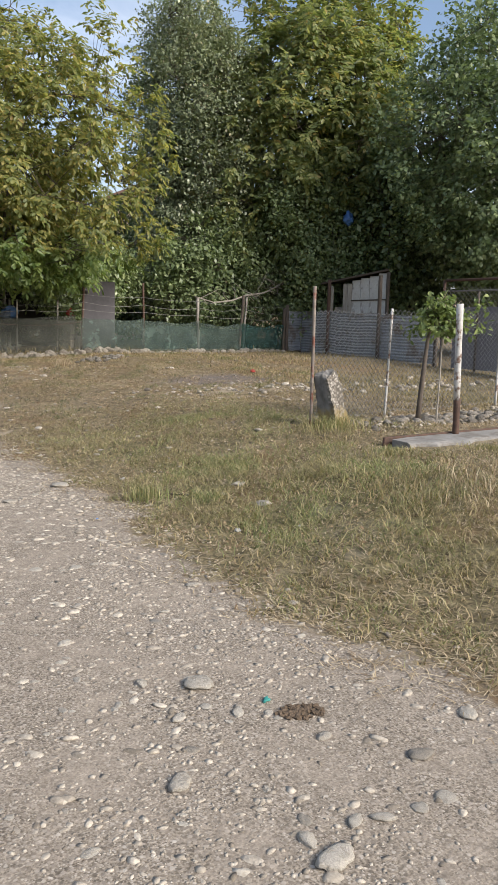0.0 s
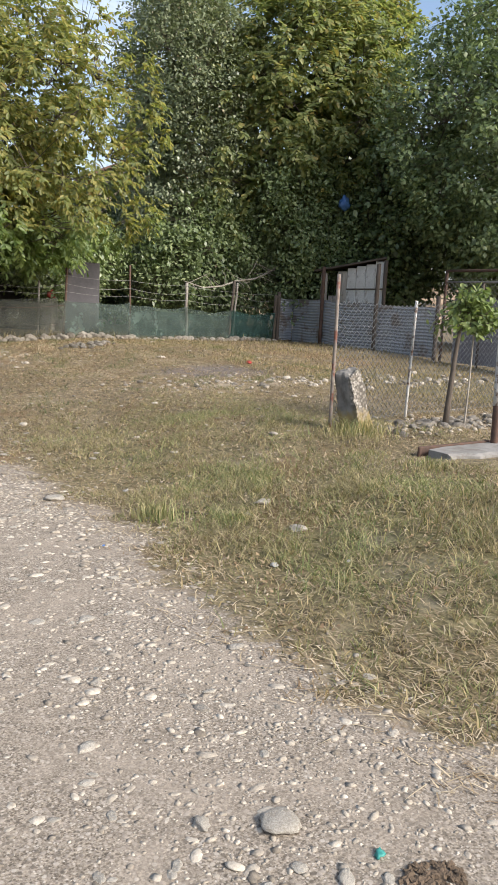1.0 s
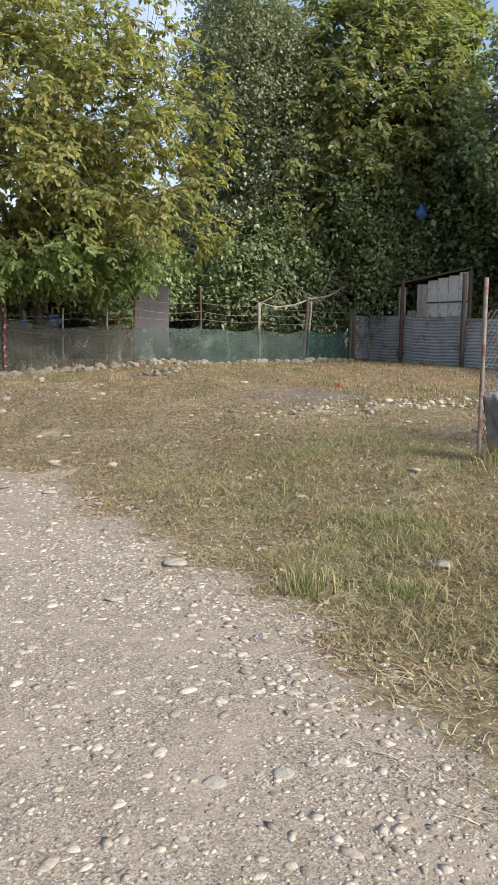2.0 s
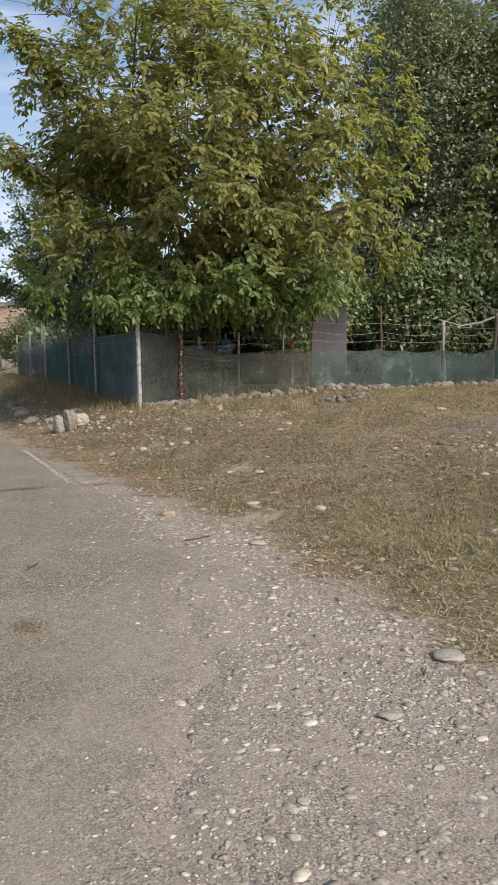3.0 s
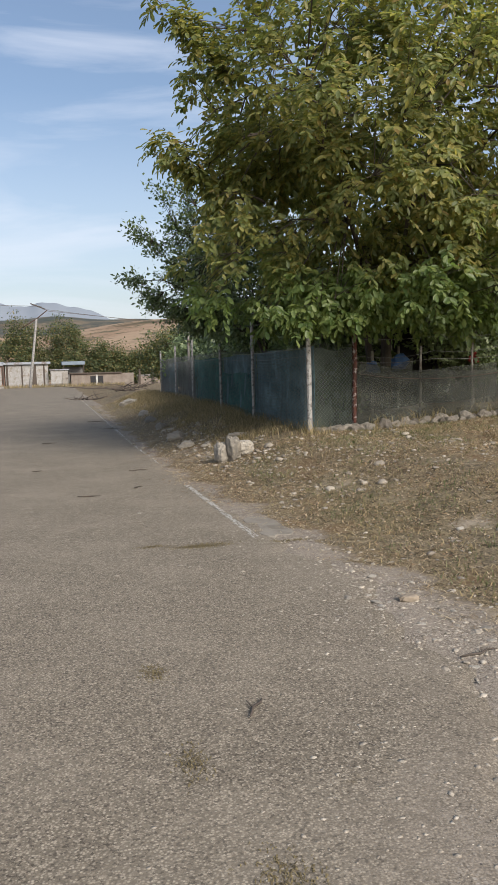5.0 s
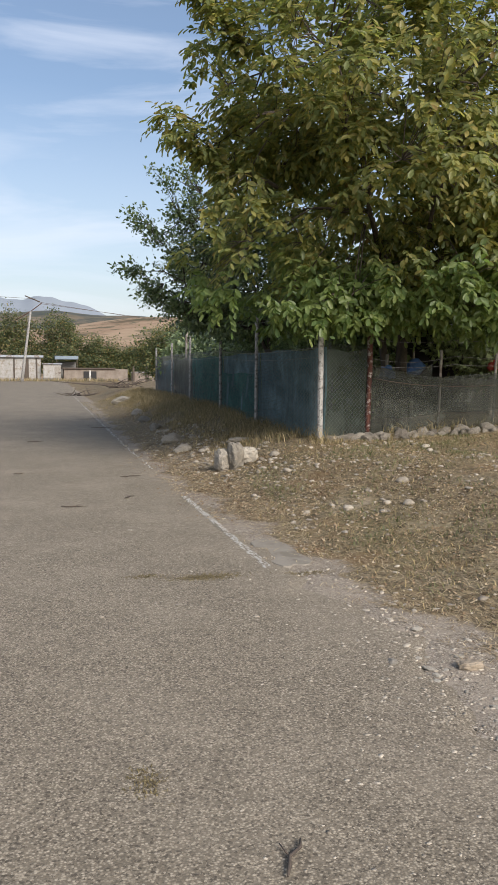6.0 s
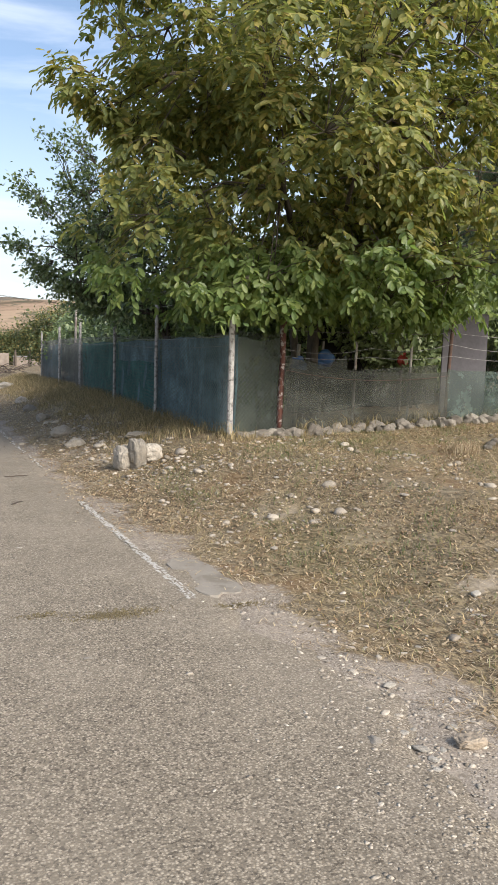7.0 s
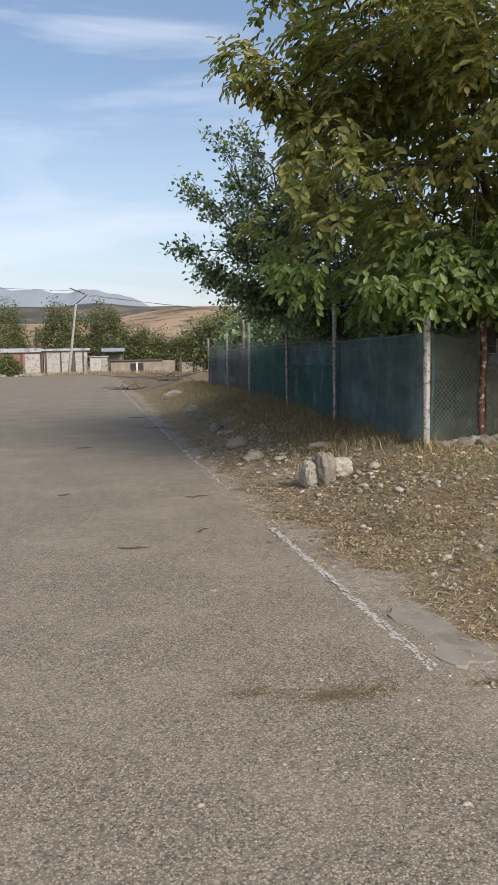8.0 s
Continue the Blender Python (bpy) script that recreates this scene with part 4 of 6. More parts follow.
    blades("fallen_leaves", x, y, rng.uniform(0.02, 0.06, len(x)), 0.009, 1.0, LITTER, "brown leaf litter at the road edge", "leaves", 9, 0.015, True)


plant_grass()


def tuft(x, y, n, spread_r, hgt, seed, label, material=None):
    rng = np.random.default_rng(seed)
    px, py = rng.normal(x, spread_r, n), rng.normal(y, spread_r, n)
    return blades("grass_tuft", px, py, rng.uniform(0.4, 1.0, n) * hgt, 0.0034, 0.7, material or GREEN_BLADES, label, "grass", seed)


def moss_strip(x, y, rx, ry, n, seed):
    rng = np.random.default_rng(seed)
    px, py = x + rx * rng.normal(0, 0.5, n), y + ry * rng.normal(0, 0.5, n)
    return blades("moss", px, py, rng.uniform(0.010, 0.03, n), 0.0030, 1.0, MOSS, "low yellowish moss growing in a crack of the asphalt", "grass", seed, 0.004, True)


tuft(5.8, 7.0, 260, 0.10, 0.2, 34, "orange-brown dry grass tuft", STRAW)
tuft(3.9, -4.8, 420, 0.34, 0.15, 35, "tall golden dry grass", STRAW)
tuft(3.5, -4.4, 260, 0.24, 0.15, 36, "tall golden dry grass", BLADES)
tuft(5.4, -3.85, 420, 0.14, 0.07, 37, "dark green grass before the slab")
tuft(4.45, -3.4, 300, 0.12, 0.09, 38, "dark green grass before the slab")
tuft(2.25, -2.75, 260, 0.09, 0.17, 31, "fresh blue-green weed tuft at the verge")
tuft(5.0, -2.05, 420, 0.20, 0.22, 32, "green grass tuft against the broken concrete")
tuft(2.6, -3.2, 160, 0.07, 0.12, 33, "fresh blue-green weed tuft at the verge")
for k, (x, y, rx, ry, n) in enumerate([(0.80, 3.93, 0.26, 0.09, 700), (0.38, 4.05, 0.16, 0.06, 160), (1.58, 3.9, 0.2, 0.06, 240), (0.14, -0.58, 0.10, 0.16, 260), (-0.01, 0.21, 0.06, 0.16, 180), (-0.03, 1.17, 0.07, 0.12, 160)]):
    moss_strip(x, y, rx, ry, n, 51 + k)


# ---------------------------------------------------------------- trees
def leaf_arrays(base, axis, normal, length, width, fold=0.25, simple=False):
    """Ovate leaves: two folded halves each, or a plain lozenge."""
    side = np.cross(axis, normal)
    side /= np.linalg.norm(side, axis=1)[:, None] + 1e-9
    L, W = length[:, None], width[:, None]
    n = len(base)
    lift = normal * W * fold
    if simple:
        V = np.stack([base, base + axis * L * 0.5 + side * W + lift, base + axis * L, base + axis * L * 0.45 - side * W + lift], 1)
        F = (np.arange(n) * 4)[:, None] + np.array([[0, 1, 2, 3]])
        return V.reshape(-1, 3), F
    rim = ((0.2, 0.62), (0.56, 1.0), (0.86, 0.62))
    V = [base] + [base + axis * L * a + side * W * b + lift * b for a, b in rim] + [base + axis * L - normal * L * 0.06]
    V = np.stack(V + [base + axis * L * a - side * W * b + lift * b for a, b in reversed(rim)], 1)
    i = (np.arange(n) * 8)[:, None]
    F = np.concatenate([i + np.array([[0, 1, 2, 3, 4]]), i + np.array([[0, 4, 5, 6, 7]])], 0)
    return V.reshape(-1, 3), F


def walnut_leaves(rng, tips, out, per_tip, leaflets, size):
    """Compound leaves: pairs of drooping leaflets along each stalk."""
    B, A, N, L = [], [], [], []
    m = len(tips)
    for _ in range(per_tip):
        d = unit(out * 0.7 + rng.normal(0, 0.62, (m, 3)) + np.array([0, 0, -0.12]))
        stalk = size * rng.uniform(1.6, 2.6, m)
        start = tips + rng.normal(0, 0.06, (m, 3))
        for k in range(leaflets):
            f = 1.0 if k == leaflets - 1 else 0.35 + 0.6 * (k // 2) / max(1, leaflets // 2)
            p = start + d * (stalk * f)[:, None] - np.array([0, 0, 1]) * (0.18 * stalk * f * f)[:, None]
            flat = unit(np.cross(d, np.array([0, 0, 1.0])) + 1e-6)
            sgn = 0 if k == leaflets - 1 else (1 if k % 2 else -1)
            a = unit(d * 0.55 + flat * sgn * 0.85 + np.array([0, 0, -0.45]) + rng.normal(0, 0.22, (m, 3)))
            nn = unit(unit(np.cross(a, np.cross(np.array([0, 0, 1.0]), a))) + 0.8 * out + rng.normal(0, 0.35, (m, 3)))
            B.append(p)
            A.append(a)
            N.append(nn)
            L.append(size * rng.uniform(0.7, 1.25, m))
    return np.concatenate(B), np.concatenate(A), np.concatenate(N), np.concatenate(L)


def spray_leaves(rng, tips, out, per_tip, size, radius):
    m = len(tips)
    B = np.repeat(tips, per_tip, 0) + rng.normal(0, radius, (m * per_tip, 3)) * np.array([1, 1, 0.8])
    A = unit(np.repeat(out, per_tip, 0) * 0.5 + rng.normal(0, 0.7, (m * per_tip, 3)) + np.array([0, 0, -0.25]))
    N = unit(unit(np.cross(A, np.cross(np.array([0, 0, 1.0]), A))) + 0.8 * np.repeat(out, per_tip, 0) + rng.normal(0, 0.5, (m * per_tip, 3)))
    return B, A, N, size * rng.uniform(0.65, 1.3, m * per_tip)


def make_tree(name, at, trunk_h, trunk_r, centre, radii, tips_n, leaf, label, category="tree", seed=1, lump=0.22, gap=0.1,
              bark=None, limbs=8, lobes=6, shell=0.45, stems=1, spikes=0.0, floor=0.0, side=None, skirt=None, shoots=()):
    """Trunk and limbs as tapered tubes; twigs out to an uneven crown; leaves of kind leaf = (style, material, count, size, width)."""
    rng = np.random.default_rng(seed)
    base = np.array([at[0], at[1], float(height(at[0], at[1])) - 0.05])
    centre, radii = np.array(centre, float), np.array(radii, float)
    u = unit(rng.normal(0, 1, (tips_n * 3, 3)))
    lobe = unit(rng.normal(0, 1, (lobes, 3)))
    bulge = np.max(np.clip(u @ lobe.T, 0, 1) ** 5, 1)
    reach = 1 - lump + 1.7 * lump * bulge + rng.normal(0, 0.035, len(u))
    r = rng.uniform(shell ** 2, 1, len(u)) ** 0.5 * reach
    P = centre + u * r[:, None] * radii
    if spikes:
        top = (u[:, 2] > 0.45) & (rng.uniform(0, 1, len(u)) < 0.22)
        P[top, 2] += rng.uniform(0, spikes, top.sum())
    hole = np.array([noise.noise(Vector(p * 1.05) + Vector((seed * 5.1, 0, 0))) for p in P])
    P = P[hole > -0.55 + gap * 2.0][:tips_n]
    P = P[P[:, 2] > max(floor, base[2] + 0.25 * trunk_h)]
    if side is not None:
        rim = side + 0.5 * np.clip(3.4 - P[:, 2], 0, 2) + 0.48 * np.sin(np.pi * (P[:, 2] - 5.75)) * (P[:, 2] > 4.3)
        P[:, 0] = np.where(P[:, 0] < rim, rim - (rim - P[:, 0]) * 0.3, P[:, 0])
    if skirt:
        lo, hi, m = skirt
        P = np.concatenate([P, rng.uniform(lo, hi, (m, 3))])
    wood = Geo()
    nodes, sizes = [], []
    for s in range(stems):
        lean = rng.normal(0, 0.25, 3) * (stems > 1)
        crown = centre + np.array([lean[0] * radii[0], lean[1] * radii[1], -0.2 * radii[2]])
        fork = base + np.array([0.12 * s, 0.1 * (s % 2), trunk_h]) + np.array([lean[0], lean[1], 0]) * 0.8
        pts = [base + np.array([0.12 * s, 0.1 * (s % 2), 0]) + (fork - base) * t + np.array([0.05 * math.sin(5 * t + s), 0.05 * math.sin(4 * t + 2 * s), 0]) for t in (0, 0.08, 0.4, 0.75, 1)]
        pts += [fork + (crown - fork) * t + np.array([0.08 * math.sin(6 * t), 0.08 * math.cos(5 * t), 0]) for t in (0.4, 0.8, 1.2, 1.6)]
        rad = trunk_r / (1 + 0.35 * (stems - 1))
        wood.tube(pts, [rad * k for k in (1.5, 1.1, 0.95, 0.88, 0.8, 0.6, 0.42, 0.26, 0.1)], 9)
        for k in range(3, 9):
            nodes.append(pts[k])
            sizes.append(rad * (0.75 - 0.09 * (k - 3)))
    for a, e in shoots:
        a, e = np.array(a, float), np.array(e, float)
        bow = np.array([0, 0, -0.10 * np.linalg.norm(e - a)])
        line = np.array([a + (e - a) * t + bow * math.sin(math.pi * t) + rng.normal(0, 0.05, 3) * (0 < t < 1) for t in np.linspace(0, 1, 17)])
        wood.tube(list(line), list(np.linspace(0.03, 0.004, 17)), 5)
        grown = [line[4:]]
        for j in range(3, 16):
            tip = line[j] + (e - a) * 0.10 + rng.normal(0, 0.22, 3)
            wood.tube([line[j], tip], [0.009, 0.003], 4)
            grown.append(np.array([line[j] + (tip - line[j]) * f for f in (0.4, 0.7, 1.0)]))
        P = np.concatenate([P] + grown)
    ends = P[rng.choice(len(P), min(limbs, len(P)), replace=False)]
    start_nodes = np.array(nodes)
    for e in ends:
        e = centre + (e - centre) * 0.72
        k = int(np.argmin(np.linalg.norm(start_nodes - e, axis=1) + 0.6 * np.clip(start_nodes[:, 2] - e[2] + 0.3, 0, 9)))
        a = start_nodes[k]
        bow = np.array([0, 0, 0.14 * np.linalg.norm(e - a)])
        pts = [a + (e - a) * t + bow * math.sin(math.pi * t) + rng.normal(0, 0.04, 3) * (0 < t < 1) for t in np.linspace(0, 1, 6)]
        wood.tube(pts, list(np.linspace(sizes[k] * 0.6, 0.018, 6)), 6)
        nodes += pts[1:]
        sizes += list(np.linspace(sizes[k] * 0.55, 0.018, 5))
    NA = np.array(nodes)
    second = P[rng.choice(len(P), min(len(P), limbs * 9), replace=False)]
    for e in second:
        e = centre + (e - centre) * 0.9
        k = int(np.argmin(np.linalg.norm(NA - e, axis=1)))
        a = NA[k]
        pts = [a + (e - a) * t + np.array([0, 0, 0.12 * np.linalg.norm(e - a)]) * math.sin(math.pi * t) for t in (0, 0.5, 1)]
        wood.tube(pts, [min(sizes[k], 0.03) * 0.8, 0.014, 0.006], 4)
        nodes += pts[1:]
        sizes += [0.014, 0.006]
    NA = np.array(nodes)
    for e in P[:: max(1, len(P) // 900)]:
        k = int(np.argmin(np.linalg.norm(NA - e, axis=1)))
        a = NA[k]
        wood.tube([a, a + (e - a) * 0.55 + np.array([0, 0, 0.04]), e], [0.009, 0.006, 0.003], 3, False)
    out = unit((P - centre) / radii)
    style, material, count, size, width = leaf
    if style == "walnut":
        B, A, N, L = walnut_leaves(rng, P, out, count, 7, size)
    else:
        B, A, N, L = spray_leaves(rng, P, out, count, size, {"spray": 0.15, "tight": 0.10}.get(style, 0.40))
    V, F = leaf_arrays(B, A, N, L, L * width, 0.28, style != "walnut")
    tree = thing(name, tuple(base), label, category)
    shift = Matrix.Translation(-Vector(base))
    part("trunk", wood.mesh("trunk", bark or BARK, True), tree, m=shift)
    part("crown", array_mesh("crown", V, F, material), tree, m=shift, kind="stuff")
    return tree


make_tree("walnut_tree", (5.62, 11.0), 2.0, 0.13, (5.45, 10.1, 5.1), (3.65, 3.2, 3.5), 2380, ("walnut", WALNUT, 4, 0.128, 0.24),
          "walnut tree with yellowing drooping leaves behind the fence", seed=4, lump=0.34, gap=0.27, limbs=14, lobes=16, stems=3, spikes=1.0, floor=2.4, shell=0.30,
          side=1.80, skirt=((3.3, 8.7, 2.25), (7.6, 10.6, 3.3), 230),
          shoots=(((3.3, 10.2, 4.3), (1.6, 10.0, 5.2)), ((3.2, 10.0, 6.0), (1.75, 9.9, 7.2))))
make_tree("plum_tree", (5.0, 15.6), 1.2, 0.09, (4.7, 15.4, 3.6), (2.1, 2.3, 1.9), 820, ("tight", DARK_LEAF, 30, 0.095, 0.30),
          "dark green plum tree reaching over the netted fence", seed=9, lump=0.42, gap=0.12, limbs=12, lobes=16, stems=2, spikes=0.5, floor=2.3,
          shoots=(((4.4, 15.3, 2.5), (1.62, 15.0, 3.7)), ((4.3, 15.3, 2.8), (1.8, 15.2, 4.85)), ((4.4, 15.4, 3.0), (2.4, 15.2, 5.4)), ((4.3, 15.2, 2.4), (2.1, 14.8, 3.1)), ((4.5, 15.4, 3.2), (2.9, 15.6, 5.7))))
make_tree("pear_tree", (12.6, 12.9), 1.6, 0.14, (12.6, 12.6, 6.2), (2.2, 2.2, 5.6), 3600, ("spray", PEAR, 26, 0.10, 0.33),
          "tall dark pear tree with small sparse glossy leaves", seed=13, lump=0.26, gap=0.05, limbs=14, lobes=12)
make_tree("walnut_tree", (16.8, 11.6), 2.4, 0.2, (16.6, 11.4, 7.2), (4.4, 3.4, 5.4), 2900, ("walnut", WALNUT_FAR, 4, 0.17, 0.27),
          "tall walnut tree with yellow-green leaves", seed=17, lump=0.32, gap=0.1, limbs=14, lobes=10)
make_tree("mulberry_tree", (18.4, 5.6), 1.8, 0.2, (18.0, 5.2, 5.3), (3.7, 3.7, 4.6), 2900, ("spray", DARK_LEAF, 26, 0.13, 0.36),
          "dense dark green mulberry tree behind the gate", seed=21, lump=0.34, gap=0.1, limbs=12, lobes=11)
make_tree("elder_bush", (13.1, 11.4), 0.5, 0.05, (12.9, 11.0, 3.1), (2.7, 1.2, 2.1), 1500, ("spray", SHRUB, 20, 0.14, 0.27),
          "elder bush with pale green leaves above the fence", "bush", seed=25, limbs=8, stems=3)
make_tree("elder_bush", (16.2, 10.2), 0.5, 0.05, (15.4, 9.9, 4.2), (2.5, 1.2, 2.0), 1500, ("spray", SHRUB, 20, 0.14, 0.27),
          "elder bush with pale green leaves rising behind the shed", "bush", seed=28, limbs=8, stems=3)
make_tree("elder_bush", (15.9, 9.6), 0.5, 0.05, (15.8, 9.6, 2.9), (1.8, 1.4, 2.0), 1100, ("spray", SHRUB, 20, 0.13, 0.3),
          "leafy grey-green bush beside the shed", "bush", seed=26, limbs=7, stems=3)
make_tree("hazel_bush", (8.9, 12.6), 0.5, 0.05, (8.9, 12.4, 2.6), (1.9, 1.3, 1.6), 1100, ("spray", SHRUB, 20, 0.115, 0.30),
          "leafy bush with some yellow leaves behind the fence", "bush", seed=27, limbs=7, stems=3)
for k, (x, y, rx, ry, top) in enumerate([(5.4, 13.0, 1.0, 1.8, 2.9), (5.6, 17.5, 1.1, 2.4, 3.1), (5.8, 22.5, 1.2, 2.8, 3.0), (6.2, 28.0, 1.5, 3.4, 2.9), (8.4, 16.6, 2.6, 1.6, 3.9), (13.5, 17.5, 3.4, 1.7, 5.0), (17.3, 8.8, 2.0, 1.7, 6.6), (20.5, 14.5, 3.5, 2.2, 8.0), (23.0, 6.5, 3.0, 4.0, 7.5)]):
    make_tree("hedge_bush", (x, y), 0.4, 0.05, (x, y, 0.55 + top * 0.5), (rx, ry, top * 0.55), 1300, ("spray", DARK_LEAF if k > 3 else SHRUB, 16, 0.11 + 0.012 * k, 0.32),
              "dense leafy hedge bush behind the fence", "bush", seed=60 + k, limbs=7, stems=3, lump=0.2, gap=-0.1)


# ---------------------------------------------------------------- fences
def gz(x, y):
    return float(height(x, y))


def bar(name, a, b, r, material, parent, label="", sides=8, wobble=0.0, seed=0, taper=1.0):
    """A pole from a to b in the parent's frame."""
    rng = random.Random(seed)
    a, b = Vector(a), Vector(b)
    pts = [a.lerp(b, t) + Vector((rng.uniform(-wobble, wobble), rng.uniform(-wobble, wobble), 0)) * (0 < t < 1) for t in (0, 0.2, 0.4, 0.6, 0.8, 1)]
    g = Geo().tube(pts, [r * (1 + (taper - 1) * t) * rng.uniform(0.95, 1.05) for t in (0, 0.2, 0.4, 0.6, 0.8, 1)], sides)
    return part(name, g.mesh(name, material, True), parent, label)


def net_sheet(a, b, z0, z1, material, parent, name="shade_net", seed=1, sag=0.05, label=""):
    """A hanging net from a to b (x, y): wavy, with a sagging top and a ragged foot."""
    rng = random.Random(seed)
    n, rows = max(8, int(10 * math.hypot(b[0] - a[0], b[1] - a[1]))), 7
    d = Vector((b[0] - a[0], b[1] - a[1], 0)).normalized()
    nrm = Vector((-d.y, d.x, 0))
    vs, fs = [], []
    for i in range(n + 1):
        t = i / n
        x, y = a[0] + (b[0] - a[0]) * t, a[1] + (b[1] - a[1]) * t
        top = z1 - sag * math.sin(math.pi * t) + 0.02 * math.sin(9 * t + seed) + rng.uniform(-0.006, 0.006)
        foot = gz(x, y) + z0 + rng.uniform(-0.015, 0.015)
        for k in range(rows):
            s = k / (rows - 1)
            w = 0.035 * math.sin(13 * t + 2.2 * s + seed) * math.sin(math.pi * min(1, s + 0.2)) + 0.012 * math.sin(31 * t + seed * 2)
            vs.append((x + nrm.x * w, y + nrm.y * w, foot + (top - foot) * s))
    for i in range(n):
        for k in range(rows - 1):
            fs.append((i * rows + k, (i + 1) * rows + k, (i + 1) * rows + k + 1, i * rows + k + 1))
    g = Geo().add(vs, fs)
    return part(name, g.mesh(name, material, True), parent, label)


def wire_line(pts, r, parent, material=None, name="wire", sag=0.03):
    g = Geo()
    line = []
    for a, b in zip(pts, pts[1:]):
        for t in (0, 0.25, 0.5, 0.75):
            line.append(Vector(a).lerp(Vector(b), t) - Vector((0, 0, sag * math.sin(math.pi * t))))
    line.append(Vector(pts[-1]))
    g.tube(line, r, 4, False)
    return part(name, g.mesh(name, material or OLD_WIRE), parent)


def chain_link(a, b, zlo, zhi, cell, r, parent, material=None):
    """Diamond wire mesh between two points of the plan: zig-zag wires that hook into one another."""
    d = Vector((b[0] - a[0], b[1] - a[1], 0))
    length = d.length
    d.normalize()
    nrm = Vector((-d.y, d.x, 0))
    g = Geo()
    h = cell * 0.44
    tall = zhi - zlo
    rows = int(tall / h)
    k, s = 0, 0.0
    while s < length - cell * 0.5:
        x0 = s
        pts = []
        for j in range(rows + 1):
            u = x0 + (cell * 0.52 if (j + k) % 2 else -cell * 0.02)
            base = gz(a[0] + d.x * u, a[1] + d.y * u)
            z = base + zlo + j * h
            p = Vector((a[0], a[1], 0)) + d * u + nrm * (r * (1 if j % 2 else -1))
            pts.append((p.x, p.y, z))
        g.tube(pts, r, 3, False)
        s += cell * 0.5
        k += 1
    return part("chain_link", g.mesh("chain_link", material or WIRE), parent, "galvanised diamond wire mesh", kind="stuff")


def back_fence():
    f = thing("fence", (0, 0, 0), "patched wire fence with grey-green shade netting on rusty posts", "fence", "yard fences")
    posts = [(4.69, 9.80, 4.72, 9.80, 1.85, 0.046, RUSTY_POST), (7.38, 9.45, 7.50, 9.48, 1.78, 0.028, RUST), (9.06, 9.36, 9.04, 9.36, 1.75, 0.026, RUST),
             (10.75, 9.40, 10.72, 9.42, 1.42, 0.04, PALE_WOOD), (12.05, 9.36, 12.22, 9.40, 1.55, 0.04, DARK_WOOD), (12.22, 9.40, 12.34, 9.42, 1.50, 0.03, PALE_WOOD), (13.75, 9.50, 13.78, 9.5, 1.3, 0.05, DARK_WOOD)]
    for k, (x, y, x2, y2, h, r, mat) in enumerate(posts):
        z = gz(x, y)
        bar("post", (x, y, z - 0.1), (x2, y2, z + h), r, mat, f, seed=k, wobble=0.012)
    side = [(4.72, 9.74), (7.40, 9.42), (9.05, 9.32), (10.75, 9.35), (12.1, 9.32), (13.75, 9.46)]
    tops = [(1.42, 1.52), (1.50, 1.46), (1.46, 1.44), (1.42, 1.40), (1.42, 1.40)]
    mats = [NET_GREY, NET_GREEN, NET_GREEN, NET_GREEN, NET_DEEP]
    for k in range(5):
        a, b = side[k], side[k + 1]
        net_sheet(a, b, 0.02, tops[k][0] if k else 1.45, mats[k], f, seed=k + 3, sag=0.06, label="grey-green shade net" if k < 4 else "teal shade net")
    net_sheet((4.75, 9.80), (5.75, 9.70), 0.6, 1.62, NET_GREY, f, seed=30, sag=0.10)
    net_sheet((4.85, 9.86), (7.3, 9.56), 0.3, 1.56, NET_GREY, f, seed=33, sag=0.12)
    net_sheet((9.1, 9.40), (13.6, 9.56), 0.1, 1.32, NET_DEEP, f, seed=31, sag=0.02)
    for z, dz in ((1.84, 0.14), (2.02, 0.03), (1.66, 0.06)):
        wire_line([(4.72, 9.76, z - dz), (6.1, 9.6, z - dz * 0.6), (7.46, 9.44, z + 0.02), (9.04, 9.33, z), (10.73, 9.37, z - 0.03), (12.2, 9.36, z - 0.14 + dz), (13.7, 9.47, z - 0.1)], 0.0042, f, sag=0.02 + dz * 0.4)
    wire_line([(4.74, 9.72, 1.40), (6.0, 9.58, 1.28), (7.42, 9.40, 1.38)], 0.005, f, RUST)
    for x, top in ((5.9, 2.0), (6.9, 2.05)):
        bar("stake", (x, 9.75, gz(x, 9.75)), (x + 0.03, 9.75, top - 0.15), 0.022, PALE_WOOD, f, seed=int(x * 10))
    return f


